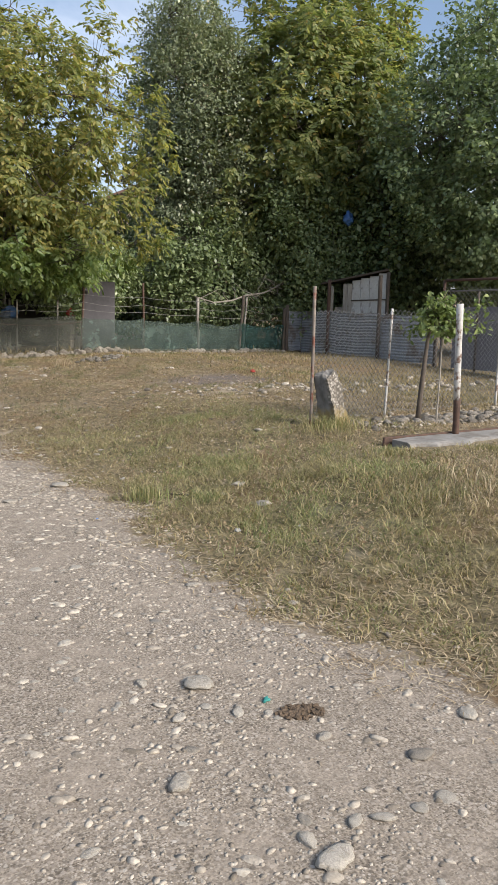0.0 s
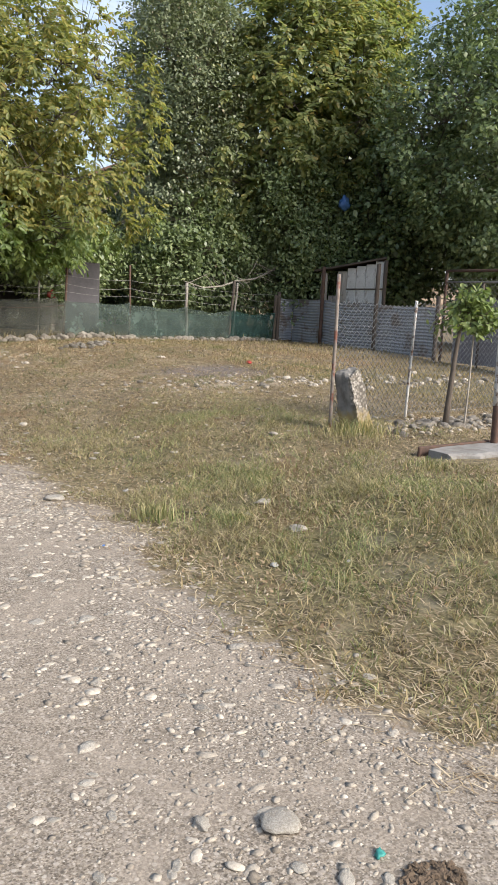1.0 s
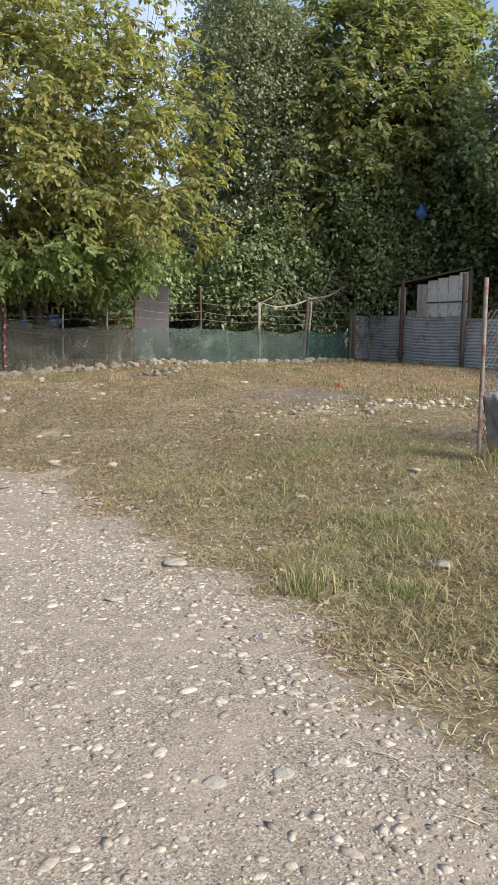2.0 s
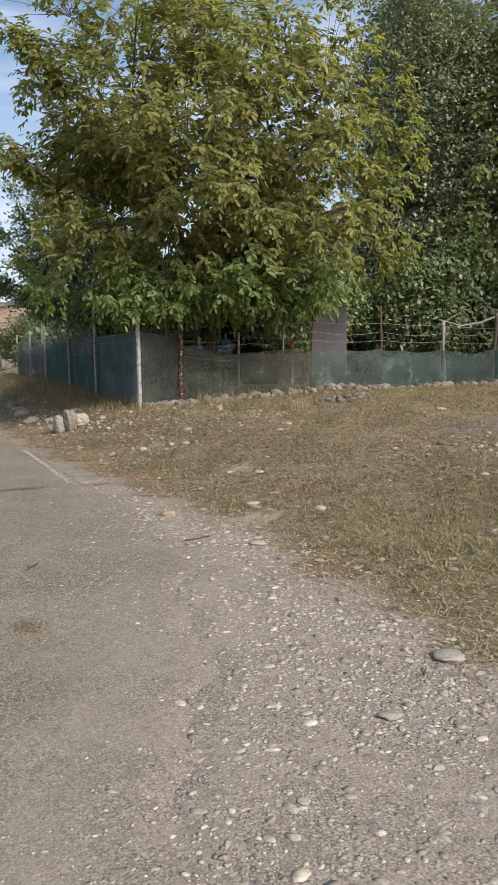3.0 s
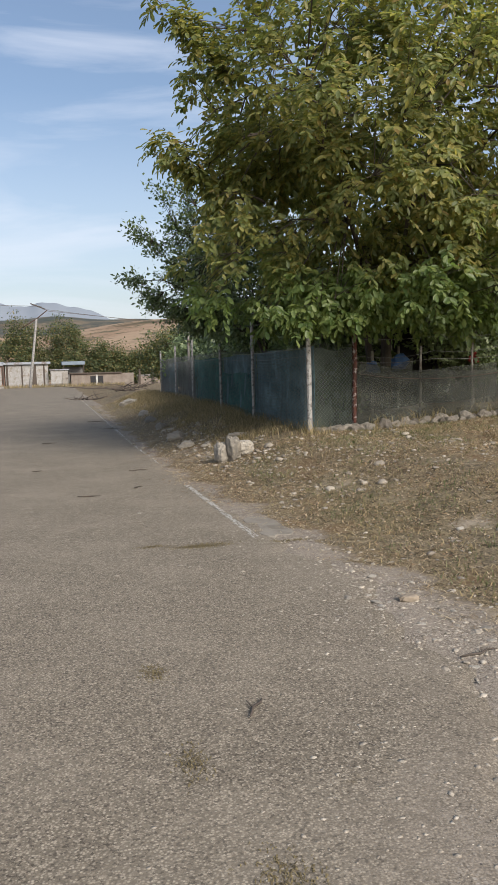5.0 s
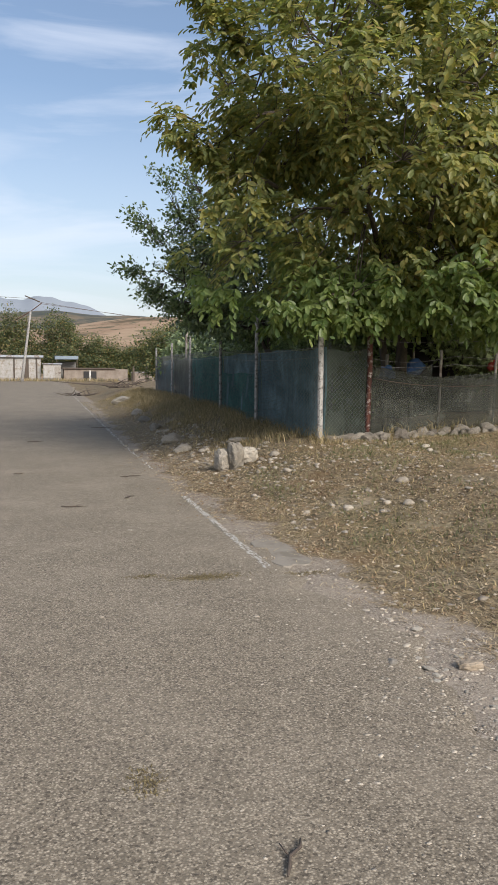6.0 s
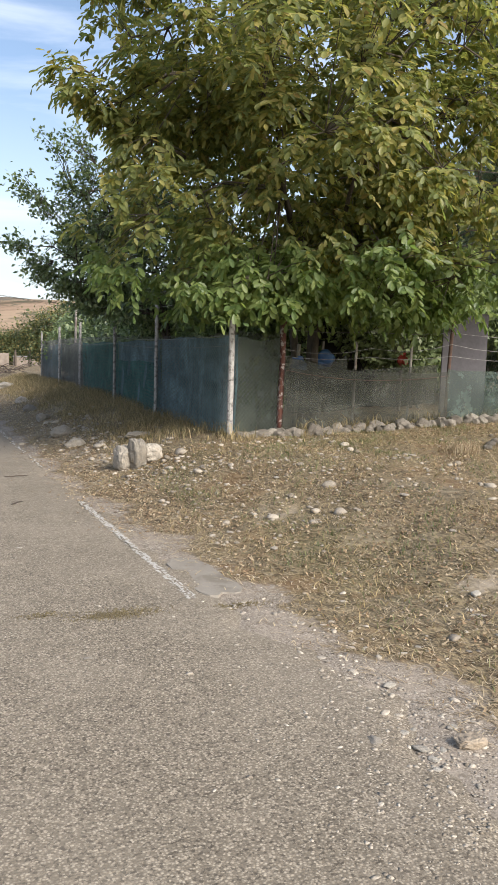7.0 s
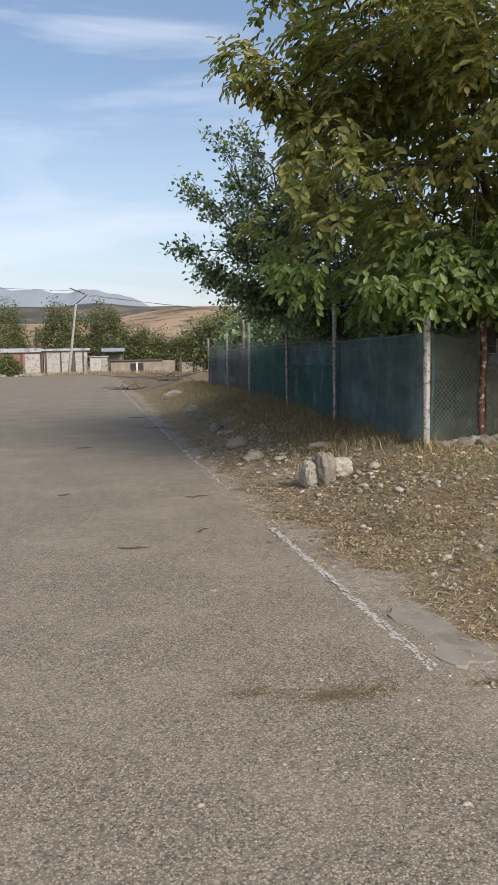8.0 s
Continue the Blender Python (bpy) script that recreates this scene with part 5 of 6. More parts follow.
def side_fence():
    f = thing("fence", (3.73, 9.36, gz(3.73, 9.36)), "roadside wire fence with blue-grey shade netting on pale posts", "fence", "yard fences")
    inv = Matrix.Translation((-3.73, -9.36, -gz(3.73, 9.36)))
    posts = [(3.73, 9.36, 2.0, 0.040), (3.80, 13.05, 2.06, 0.034), (3.93, 16.6, 2.02, 0.034), (4.03, 20.8, 1.92, 0.036), (4.2, 24.8, 1.78, 0.036), (4.6, 30.8, 1.78, 0.036)]
    made = []
    for k, (x, y, h, r) in enumerate(posts):
        z = gz(x, y)
        g = Geo()
        w = r * 0.95
        g.box((x - w, y - w, z - 0.15), (x + w, y + w, z + h), 0.02)
        made.append(part("post", g.mesh("post", PALE_POST), f, "pitted pale concrete post", m=inv))
    tall = bar("post", (4.25, 22.6, gz(4.2, 22.6)), (4.28, 22.6, 2.95), 0.04, PALE_WOOD, f, "tall wooden pole", seed=8)
    tall.matrix_basis = inv
    mats = [NET_BLUE, NET_BLUE, NET_TEAL, NET_BROWN, NET_BLUE]
    for k in range(5):
        a, b = posts[k][:2], posts[k + 1][:2]
        net_sheet((a[0] + 0.08, a[1]), (b[0] + 0.08, b[1]), 0.0, 1.86 - 0.01 * k, mats[k], f, seed=40 + k, sag=0.015, label="blue-grey shade net").matrix_basis = inv
        chain_link(a, b, 0.02, 1.42, 0.075, 0.0026 if k == 0 else 0.0019, f).matrix_basis = inv
    net_sheet((3.86, 13.15), (3.99, 16.5), 0.05, 1.45, NET_TEAL, f, seed=48, sag=0.02, label="teal shade net").matrix_basis = inv
    net_sheet((3.82, 9.42), (4.66, 9.80), 0.0, 1.84, NET_MOSS, f, seed=50, sag=0.02).matrix_basis = inv
    chain_link((3.73, 9.33), (4.66, 9.74), 0.02, 1.45, 0.075, 0.0024, f).matrix_basis = inv
    for z in (1.30, 1.44, 2.0, 2.25):
        wire_line([(x - 0.05, y, gz(x, y) + z - 0.47 + 0.4) for x, y, h, r in posts], 0.004, f, WIRE, sag=0.015).matrix_basis = inv
    for k, (x, y) in enumerate([(4.15, 10.6), (4.2, 11.7), (4.3, 12.4)]):
        b = bar("brace", (x, y, gz(x, y) - 0.05), (x + 0.12, y + 0.35, gz(x, y) + 1.05), 0.03, PALE_WOOD, f, "pale leaning plank", seed=70 + k)
        b.matrix_basis = inv
    return f


back_fence()
side_fence()


row_shapes = [hewn_mesh("rock", 120 + k, (1.0, 0.72 + 0.08 * (k % 3), 0.62 + 0.1 * (k % 3)), FENCE_STONE, 4, 8, 0.11) for k in range(6)]


def fence_stones():
    rng = random.Random(8)
    x = 3.85
    while x < 13.6:
        y = np.interp(x, [3.85, 4.7, 7.4, 9.06, 13.6], [9.28, 9.58, 9.25, 9.16, 9.3])
        s = rng.uniform(0.075, 0.15) if x < 8.5 else rng.uniform(0.05, 0.11)
        lay(row_shapes[rng.randrange(6)], "rock", x, float(y) + rng.uniform(-0.05, 0.05), s, rng.uniform(0, 360), "rough brownish fieldstone in a row at the fence foot", "rock", "stone row along the fence", 0.1)
        if rng.random() < 0.85:
            lay(row_shapes[rng.randrange(6)], "rock", x + 0.04, float(y) - 0.13 + rng.uniform(-0.04, 0.04), s * 0.7, rng.uniform(0, 360), "rough brownish fieldstone in a row at the fence foot", "rock", "stone row along the fence", 0.2)
        x += s * rng.uniform(1.25, 1.9) + (0 if x < 9 else rng.uniform(0, 0.12))


fence_stones()
for seed, x, y, dims, tip, turn, text in ((301, 2.22, 9.27, (0.108, 0.12, 0.17), 0, 12, "upright rounded greyish boulder at the road verge"),
                                          (307, 2.38, 9.18, (0.108, 0.12, 0.205), -4, 20, "tallest upright whitish boulder at the road verge"),
                                          (311, 2.585, 9.25, (0.15, 0.12, 0.125), 14, 10, "whitish boulder leaning at the road verge")):
    me = block_stone("boulder", seed, dims, FIELDSTONE)
    tagged(part("boulder", me, m=pose(x, y, gz(x, y) + 0.85 * dims[2], 0, tip, turn)), text, "boulder", "boulders along the verge")
for k, (x, y, s, st, text) in enumerate([(2.14, 12.0, 0.17, (1, 0.8, 1.0), "squarish grey boulder at the road verge"), (2.25, 13.4, 0.25, (1.1, 0.9, 0.75), "broad flat grey boulder in verge grass"), (2.35, 16.4, 0.2, (1, 0.8, 0.9), "pale flat block on the verge"),
                                         (2.4, 18.6, 0.2, (1, 1, 0.9), "pale flat block on the verge"), (2.6, 21.5, 0.24, (1, 0.8, 0.8), "pale flat block on the verge"), (3.1, 29.0, 0.4, (1.3, 0.8, 0.5), "long pale concrete block on the verge"),
                                         (3.05, 11.3, 0.26, (1.3, 0.8, 0.4), "low grey mound of old concrete by the fence")]):
    lay(block_shapes[(k + 3) % 6], "boulder", x, y, s, 37 * k, text, "boulder", "boulders along the verge", 0.75, 0, st)


# ---------------------------------------------------------------- right-hand yard: tin fence, shed, gate
def corrugated(a, b, z0, z1, parent, name="sheet", pitch=0.076, deep=0.012, label="", upright=False):
    """A wavy metal sheet between two points of the plan; waves run along its length, or upright."""
    d = Vector((b[0] - a[0], b[1] - a[1], 0))
    length = d.length
    d.normalize()
    nrm = Vector((-d.y, d.x, 0))
    if upright:
        n, rows = int(length / pitch * 6), [z0, z1]
        wave = lambda i, k: deep * math.sin(2 * math.pi * i / 6)
    else:
        m = int((z1 - z0) / pitch * 6)
        n, rows = 6, [z0 + (z1 - z0) * k / m for k in range(m + 1)]
        wave = lambda i, k: deep * math.sin(2 * math.pi * k / 6)
    vs = []
    for i in range(n + 1):
        p = Vector((a[0], a[1], 0)) + d * (length * i / n)
        for k, z in enumerate(rows):
            w = wave(i, k)
            vs.append((p.x + nrm.x * w, p.y + nrm.y * w, z + 0.01 * math.sin(1.7 * i)))
    R = len(rows)
    fs = [(i * R + k, (i + 1) * R + k, (i + 1) * R + k + 1, i * R + k + 1) for i in range(n) for k in range(R - 1)]
    return part(name, Geo().add(vs, fs).mesh(name, ZINC, True), parent, label)


def tin_fence():
    f = thing("tin_fence", (14.5, 7.0, gz(14.5, 7)), "low fence of grey corrugated metal sheets", "fence", "yard fences")
    inv = Matrix.Translation((-14.5, -7.0, -gz(14.5, 7)))
    line = [(14.55, 9.62), (14.35, 7.9), (14.35, 6.2), (14.45, 4.45)]
    corrugated((13.85, 9.52), (14.55, 9.64), 0.68, 1.82, f).matrix_basis = inv
    for k, (a, b) in enumerate(zip(line, line[1:])):
        corrugated(a, b, 0.62 - 0.03 * k, 1.83 - 0.045 * k, f, label="dented corrugated sheet").matrix_basis = inv
    for k, (x, y) in enumerate([(13.85, 9.46), (14.30, 8.2), (14.24, 6.2), (14.38, 4.4)]):
        bar("post", (x, y, gz(x, y) - 0.1), (x, y, 2.0 + (0.75 if k == 2 else 0.7 if k == 1 else 0)), 0.05, DARK_WOOD if k != 1 else RUST, f, seed=k).matrix_basis = inv
    return f


def plank_wall(a, b, z0, za, zb, wide, material, parent, seed, name="plank"):
    """Upright boards between two points of the plan, under a sloping top."""
    rng = random.Random(seed)
    d = Vector((b[0] - a[0], b[1] - a[1], 0))
    length = d.length
    d.normalize()
    turn = Matrix.Rotation(math.atan2(d.y, d.x), 4, "Z")
    n = max(1, round(length / wide))
    for k in range(n):
        s = length * k / n
        top = za + (zb - za) * (k + 1.0) / n + 0.02
        g = Geo().box((0.004, -0.012 + rng.uniform(-0.006, 0.006), z0 + rng.uniform(0, 0.03)), (length / n - 0.006, 0.012, top - rng.uniform(0, 0.03)), 0.004)
        part(name, g.mesh(name, material), parent, m=Matrix.Translation((a[0] + d.x * s, a[1] + d.y * s, 0)) @ turn)


def shed():
    s = thing("shed", (15.0, 7.8, gz(15, 7.8)), "small weathered plank shed with sloping dark roof", "shed")
    inv = Matrix.Translation((-15.0, -7.8, -gz(15, 7.8)))
    a, b, c = (14.75, 8.75), (14.95, 7.95), (15.1, 6.75)
    plank_wall(a, (14.80, 8.55), 0.5, 2.55, 2.56, 0.2, PALE_WOOD, s, 1)
    plank_wall((14.88, 8.25), b, 0.5, 2.58, 2.62, 0.15, PALE_WOOD, s, 2)
    plank_wall((14.82, 8.5), (14.88, 8.27), 0.5, 1.95, 1.95, 0.12, PALE_WOOD, s, 3)
    plank_wall(b, c, 0.5, 2.64, 2.86, 0.3, WHITEWASH, s, 4, "panel")
    plank_wall(c, (16.15, 7.75), 0.5, 2.86, 2.8, 0.25, DARK_WOOD, s, 5)
    plank_wall((16.15, 7.75), (15.8, 9.7), 0.5, 2.8, 2.55, 0.3, DARK_WOOD, s, 6)
    plank_wall((15.8, 9.7), a, 0.5, 2.55, 2.52, 0.3, DARK_WOOD, s, 7)
    g = Geo()
    top = [(14.6, 8.9, 2.60), (15.02, 6.66, 2.94), (16.2, 7.75, 2.92), (15.85, 9.8, 2.60)]
    g.add([*top, *[(x, y, z + 0.045) for x, y, z in top]], [(3, 2, 1, 0), (4, 5, 6, 7), (0, 1, 5, 4), (1, 2, 6, 5), (2, 3, 7, 6), (3, 0, 4, 7)])
    part("roof", g.mesh("roof", DARK_WOOD), s, "dark felted roof")
    bar("batten", (b[0] - 0.03, b[1], 2.15), (c[0] - 0.03, c[1], 2.17), 0.016, DARK_WOOD, s)
    bar("corner_post", (15.06, 6.7, 0.5), (15.06, 6.7, 2.9), 0.05, DARK_WOOD, s)
    for ch in s.children:
        ch.matrix_basis = inv @ ch.matrix_basis
    return s


def gate():
    f = thing("gate", (14.2, 2.6, gz(14.2, 2.6)), "rusty pipe gate frame with wire mesh and grey sheet", "gate")
    inv = Matrix.Translation((-14.2, -2.6, -gz(14.2, 2.6)))
    a, b = (14.35, 4.2), (13.9, 0.9)
    z = 0.45
    for p in (a, b):
        bar("gate_post", (*p, z - 0.1), (*p, 2.58), 0.035, RUST, f)
    bar("top_rail", (*a, 2.57), (*b, 2.55), 0.03, RUST, f)
    bar("mid_rail", (*a, 2.32), (*b, 2.30), 0.02, WIRE, f)
    g = Geo().box((0, -0.01, 0.5), (2.9, 0.01, 1.95), 0.003)
    d = math.degrees(math.atan2(b[1] - a[1], b[0] - a[0]))
    part("sheet", g.mesh("sheet", GATE_SHEET), f, "mauve-grey sheet", m=pose(a[0] + 0.10, a[1] - 0.25, 0, 0, 0, d))
    chain_link((14.25, 4.15), (13.8, 0.95), 0.05, 2.0, 0.14, 0.004, f)
    bar("gate_post", (14.22, 3.1, z), (14.22, 3.1, 2.3), 0.03, DARK_WOOD, f)
    for ch in f.children:
        ch.matrix_basis = inv @ ch.matrix_basis
    return f


OLD_POST = worn("weathered_rusty_grey", (0.27, 0.235, 0.20), (0.17, 0.135, 0.11), 9, 0.9, fine=50, dark=(0.16, 0.07, 0.05))


def inner_fence():
    f = thing("wire_fence", (6.5, -1.5, gz(6.5, -1.5)), "sagging diamond mesh fence on thin rusty posts", "fence", "yard fences")
    inv = Matrix.Translation((-6.5, 1.5, -gz(6.5, -1.5)))
    bar("post", (4.98, -1.70, gz(5, -1.7) - 0.1), (4.97, -1.70, 1.88), 0.018, OLD_POST, f, "weathered grey post", wobble=0.004)
    bar("post", (6.42, -1.47, gz(6.4, -1.5) - 0.1), (6.50, -1.44, 1.68), 0.016, FLAKED, f, "thin leaning white post")
    bar("post", (8.80, -1.40, gz(8.8, -1.4) - 0.1), (8.82, -1.40, 1.85), 0.018, FLAKED, f, "thin white post")
    chain_link((4.98, -1.68), (6.46, -1.46), 0.05, 1.32, 0.085, 0.0038, f)
    chain_link((6.46, -1.46), (8.81, -1.40), 0.05, 1.35, 0.085, 0.0038, f)
    for ch in f.children:
        ch.matrix_basis = inv @ ch.matrix_basis
    return f


tin_fence()
shed()
gate()
inner_fence()


def broken_concrete():
    """A leaning stub of concrete: a smooth cast side, coloured darker for its shade, and a broken side of bare pebbles.
    """
    bm = bmesh.new()
    bmesh.ops.create_cube(bm, size=1.0)
    bmesh.ops.subdivide_edges(bm, edges=bm.edges[:], cuts=21, use_grid_fill=True)
    for v in bm.verts:
        u, w, t = v.co.x, v.co.y, v.co.z + 0.5
        top = 0.62 + 0.07 * w - 0.05 * abs(u) + 0.03 * noise.noise(v.co * 5)
        n = noise.noise(v.co * 3.0) * 0.02 + noise.noise(v.co * 9) * 0.008
        p = Vector((u * (0.25 - 0.07 * t) - 0.12 * t + n, w * (0.24 - 0.06 * t) - 0.09 * t + n, t * top))
        if u > 0.3 or t > 0.97:
            p.x += 0.018 * (1 - 1.6 * noise.voronoi(p * 30)[0][0])
        v.co = p
    me = bpy.data.meshes.new("broken_concrete")
    bm.to_mesh(me)
    bm.free()
    me.materials.append(PEBBLED)
    me.shade_smooth()
    ob = part("broken_concrete", me, m=pose(5.22, -1.86, gz(5.2, -1.86) - 0.03, 0, 0, -78))
    return tagged(ob, "broken leaning stub of pebbly grey concrete in grass", "concrete block")


def pebbled_material():
    n = Nodes("pebbly_concrete", 0.9, 0, 0.2)
    where = n.object_coords()
    v = n.add("ShaderNodeTexVoronoi")
    v.inputs["Scale"].default_value = 30
    n.link(where, v.inputs["Vector"])
    stones = n.ramp(v.outputs["Color"], (0.2, (0.22, 0.19, 0.155)), (0.55, (0.32, 0.29, 0.25)), (0.9, (0.45, 0.42, 0.37)))
    c = n.mix(n.ramp(v.outputs["Distance"], (0.34, 0.0), (0.62, 1.0)), stones, (0.13, 0.115, 0.095))
    c = n.mix(0.6, c, n.ramp(n.noise(30, 5, 0.7, where=where), (0.3, 0.55), (0.65, 1.0)), "MULTIPLY")
    sep = n.add("ShaderNodeSeparateXYZ")
    n.link(where, sep.inputs["Vector"])
    # Smooth cast concrete; the shade on this side is put into its darker grey.
    cast = n.mix(n.ramp(n.noise(9, 5, where=where), (0.35, 0.0), (0.65, 1.0)), (0.12, 0.115, 0.105), (0.20, 0.19, 0.175))
    side = n.math("ADD", n.math("ADD", n.math("MULTIPLY", sep.outputs["X"], 3.4), n.math("MULTIPLY", sep.outputs["Z"], 0.55)), n.math("MULTIPLY", n.noise(6, 4, where=where), 0.25))
    c = n.mix(n.ramp(side, (0.22, 1.0), (0.32, 0.0)), c, cast)
    moss = n.math("ADD", sep.outputs["Z"], n.math("MULTIPLY", n.noise(7, 5, where=where), 0.5))
    c = n.mix(n.ramp(moss, (0.36, 0.8), (0.50, 0.0)), c, (0.27, 0.20, 0.075))
    n.colour(c)
    n.bump(n.noise(70, 4, where=where), 0.5, 0.006)
    return n.mat


PEBBLED = pebbled_material()
broken_concrete()

post = thing("metal_post", (5.73, -3.13, gz(5.73, -3.13)), "leaning pipe post with flaking white paint and rust", "post")
bar("pipe", (-0.02, 0, 0.38), (-0.06, 0, 1.36), 0.034, FLAKED, post)
bar("rusty_foot", (0.002, 0, -0.1), (-0.012, 0, 0.40), 0.035, RUST, post, "rust-stained foot", taper=0.98)


def sapling():
    x, y = 6.2, -2.2
    z = gz(x, y)
    t = thing("sapling", (x, y, z), "young fruit tree with bright green leaves in rubble", "tree")
    g = Geo().tube([(0, 0, -0.1), (0.03, 0, 0.3), (0.10, 0.02, 0.75), (0.14, 0.02, 1.05), (0.26, 0, 1.22), (0.36, 0.0, 1.36)], [0.036, 0.03, 0.025, 0.021, 0.014, 0.006], 8)
    rng = np.random.default_rng(77)
    part("trunk", g.mesh("trunk", BARK, True), t)
    tips = []
    for k in range(24):
        a = np.array([0.16, 0.01, 1.02]) + np.array([0.12, 0, 0.25]) * rng.uniform(0, 1)
        e = np.array([0.38, 0.0, 1.24]) + np.clip(rng.normal(0, 1, 3), -1.5, 1.5) * np.array([0.27, 0.24, 0.12])
        part("branch", Geo().tube([a, a + (e - a) * 0.5 + np.array([0, 0, 0.04]), e], [0.009, 0.006, 0.003], 4).mesh("branch", BARK), t)
        tips += [a + (e - a) * f for f in (0.45, 0.7, 0.9, 1.0)]
    tips = np.array(tips)
    out = unit(tips - np.array([0.33, 0, 1.2]))
    B, A, N, L = spray_leaves(rng, tips, out, 13, 0.072, 0.06)
    V, F = leaf_arrays(B, A, N, L, L * 0.28)
    part("crown", array_mesh("crown", V, F, FRESH), t, kind="stuff")
    g = Geo().tube([(0.30, -0.03, -0.1), (0.32, -0.03, 0.5), (0.36, 0, 1.15)], [0.012, 0.011, 0.009], 6)
    part("stake", g.mesh("stake", PALE_BARK), t, "thin support stake")


sapling()


def rubble_bed():
    rng = random.Random(19)
    for k in range(200):
        u = rng.random()
        x = 5.35 + 4.6 * u
        y = -1.98 - 0.10 * u + rng.gauss(0, 0.2)
        lay(rubble_shapes[rng.randrange(5)], "rubble_stone", x, y, rng.uniform(0.03, 0.085), rng.uniform(0, 360), "grey rounded stone in the rubble bed border", "stone", "rubble bed", 0.2, rng.uniform(-15, 15))
    spots = [(rng.gauss(10.2, 1.4), rng.gauss(1.6, 0.35), rng.uniform(0.03, 0.09), 0.3) for k in range(90)]
    spots += [(rng.gauss(7.3, 1.5), rng.gauss(2.1, 0.35), rng.uniform(0.015, 0.05), 0.4) for k in range(140)]
    spots += [(5.35 + 4.6 * rng.random(), rng.gauss(-2.0, 0.26), rng.uniform(0.015, 0.045), 0.4) for k in range(500)]
    spots += [(rng.gauss(2.5, 0.4), rng.uniform(7.6, 16), 0.012 + 0.014 * rng.expovariate(1.0), 0.5) for k in range(480)]
    spots += [(rng.uniform(2.0, 5.2), rng.uniform(5.2, 9.1), 0.008 + 0.010 * rng.expovariate(1.0), 0.5) for k in range(700)]
    scatter(rubble_shapes, "small_rubble", spots, RUBBLE_BITS, "small grey and tan rubble scattered over bare earth", "rubble")
    for k in range(40):
        x, y = rng.gauss(7.3, 1.3), rng.gauss(2.1, 0.3)
        lay(rubble_shapes[rng.randrange(5)], "stone", x, y, rng.uniform(0.03, 0.07), rng.uniform(0, 360), "pale stone beside the ash heap", "stone", "stones across the yard", 0.3)
    for k in range(34):
        x, y = rng.gauss(6.8, 0.28), rng.gauss(7.1, 0.22)
        lay(rubble_shapes[rng.randrange(5)], "rubble_stone", x, y, rng.uniform(0.04, 0.09), rng.uniform(0, 360), "grey stone in a small heap on dry grass", "stone", "small rubble heap", 0.2, rng.uniform(-15, 15))
    for k in range(50):
        x, y = rng.gauss(2.5, 0.4), rng.uniform(7.8, 14)
        lay(rubble_shapes[rng.randrange(5)], "rubble_stone", x, y, rng.uniform(0.02, 0.045), rng.uniform(0, 360), "small grey stone scattered round the boulders", "stone", "stones round the boulders", 0.4)


rubble_bed()

PALE_SLAB = worn("pale_weathered_slab", (0.29, 0.275, 0.25), (0.21, 0.195, 0.175), 9, 0.9, fine=60, dark=(0.17, 0.15, 0.125))
slab = thing("concrete_slab", (5.6, -3.2, gz(5.6, -3.2)), "grey concrete slab edging with rusty iron strip", "slab")
g = Geo()
cols = [-0.80 + 3.4 * k / 40 for k in range(41)]
vs = []
for k, x in enumerate(cols):
    ragged = 0.03 * math.sin(7.3 * x) + 0.025 * math.sin(17 * x + 1)
    ends = 0.10 * (1 - k / 3) if k < 3 else 0.0
    vs += [(x, -0.30 + ragged + ends, -0.16), (x, -0.28 + ragged + ends, 0.012), (x, -0.24 + ragged + ends, 0.03 + 0.004 * math.sin(11 * x)), (x, 0.12 - 0.5 * ends, 0.03), (x, 0.12 - 0.5 * ends, -0.16)]
fs = [(5 * k + j, 5 * k + 5 + j, 5 * k + 6 + j, 5 * k + 1 + j) for k in range(40) for j in range(4)] + [(4, 3, 2, 1, 0), (200, 201, 202, 203, 204)]
g.add(vs, fs)
part("slab", g.mesh("slab", PALE_SLAB), slab, m=pose(0, 0, -0.005, 0, 0, -2))
g = Geo().box((-0.85, 0.13, -0.05), (2.6, 0.16, 0.055), 0.008)
part("iron_strip", g.mesh("iron_strip", RUST), slab, "rusty iron strip", m=pose(0, 0, -0.015, 0, 0, -2))


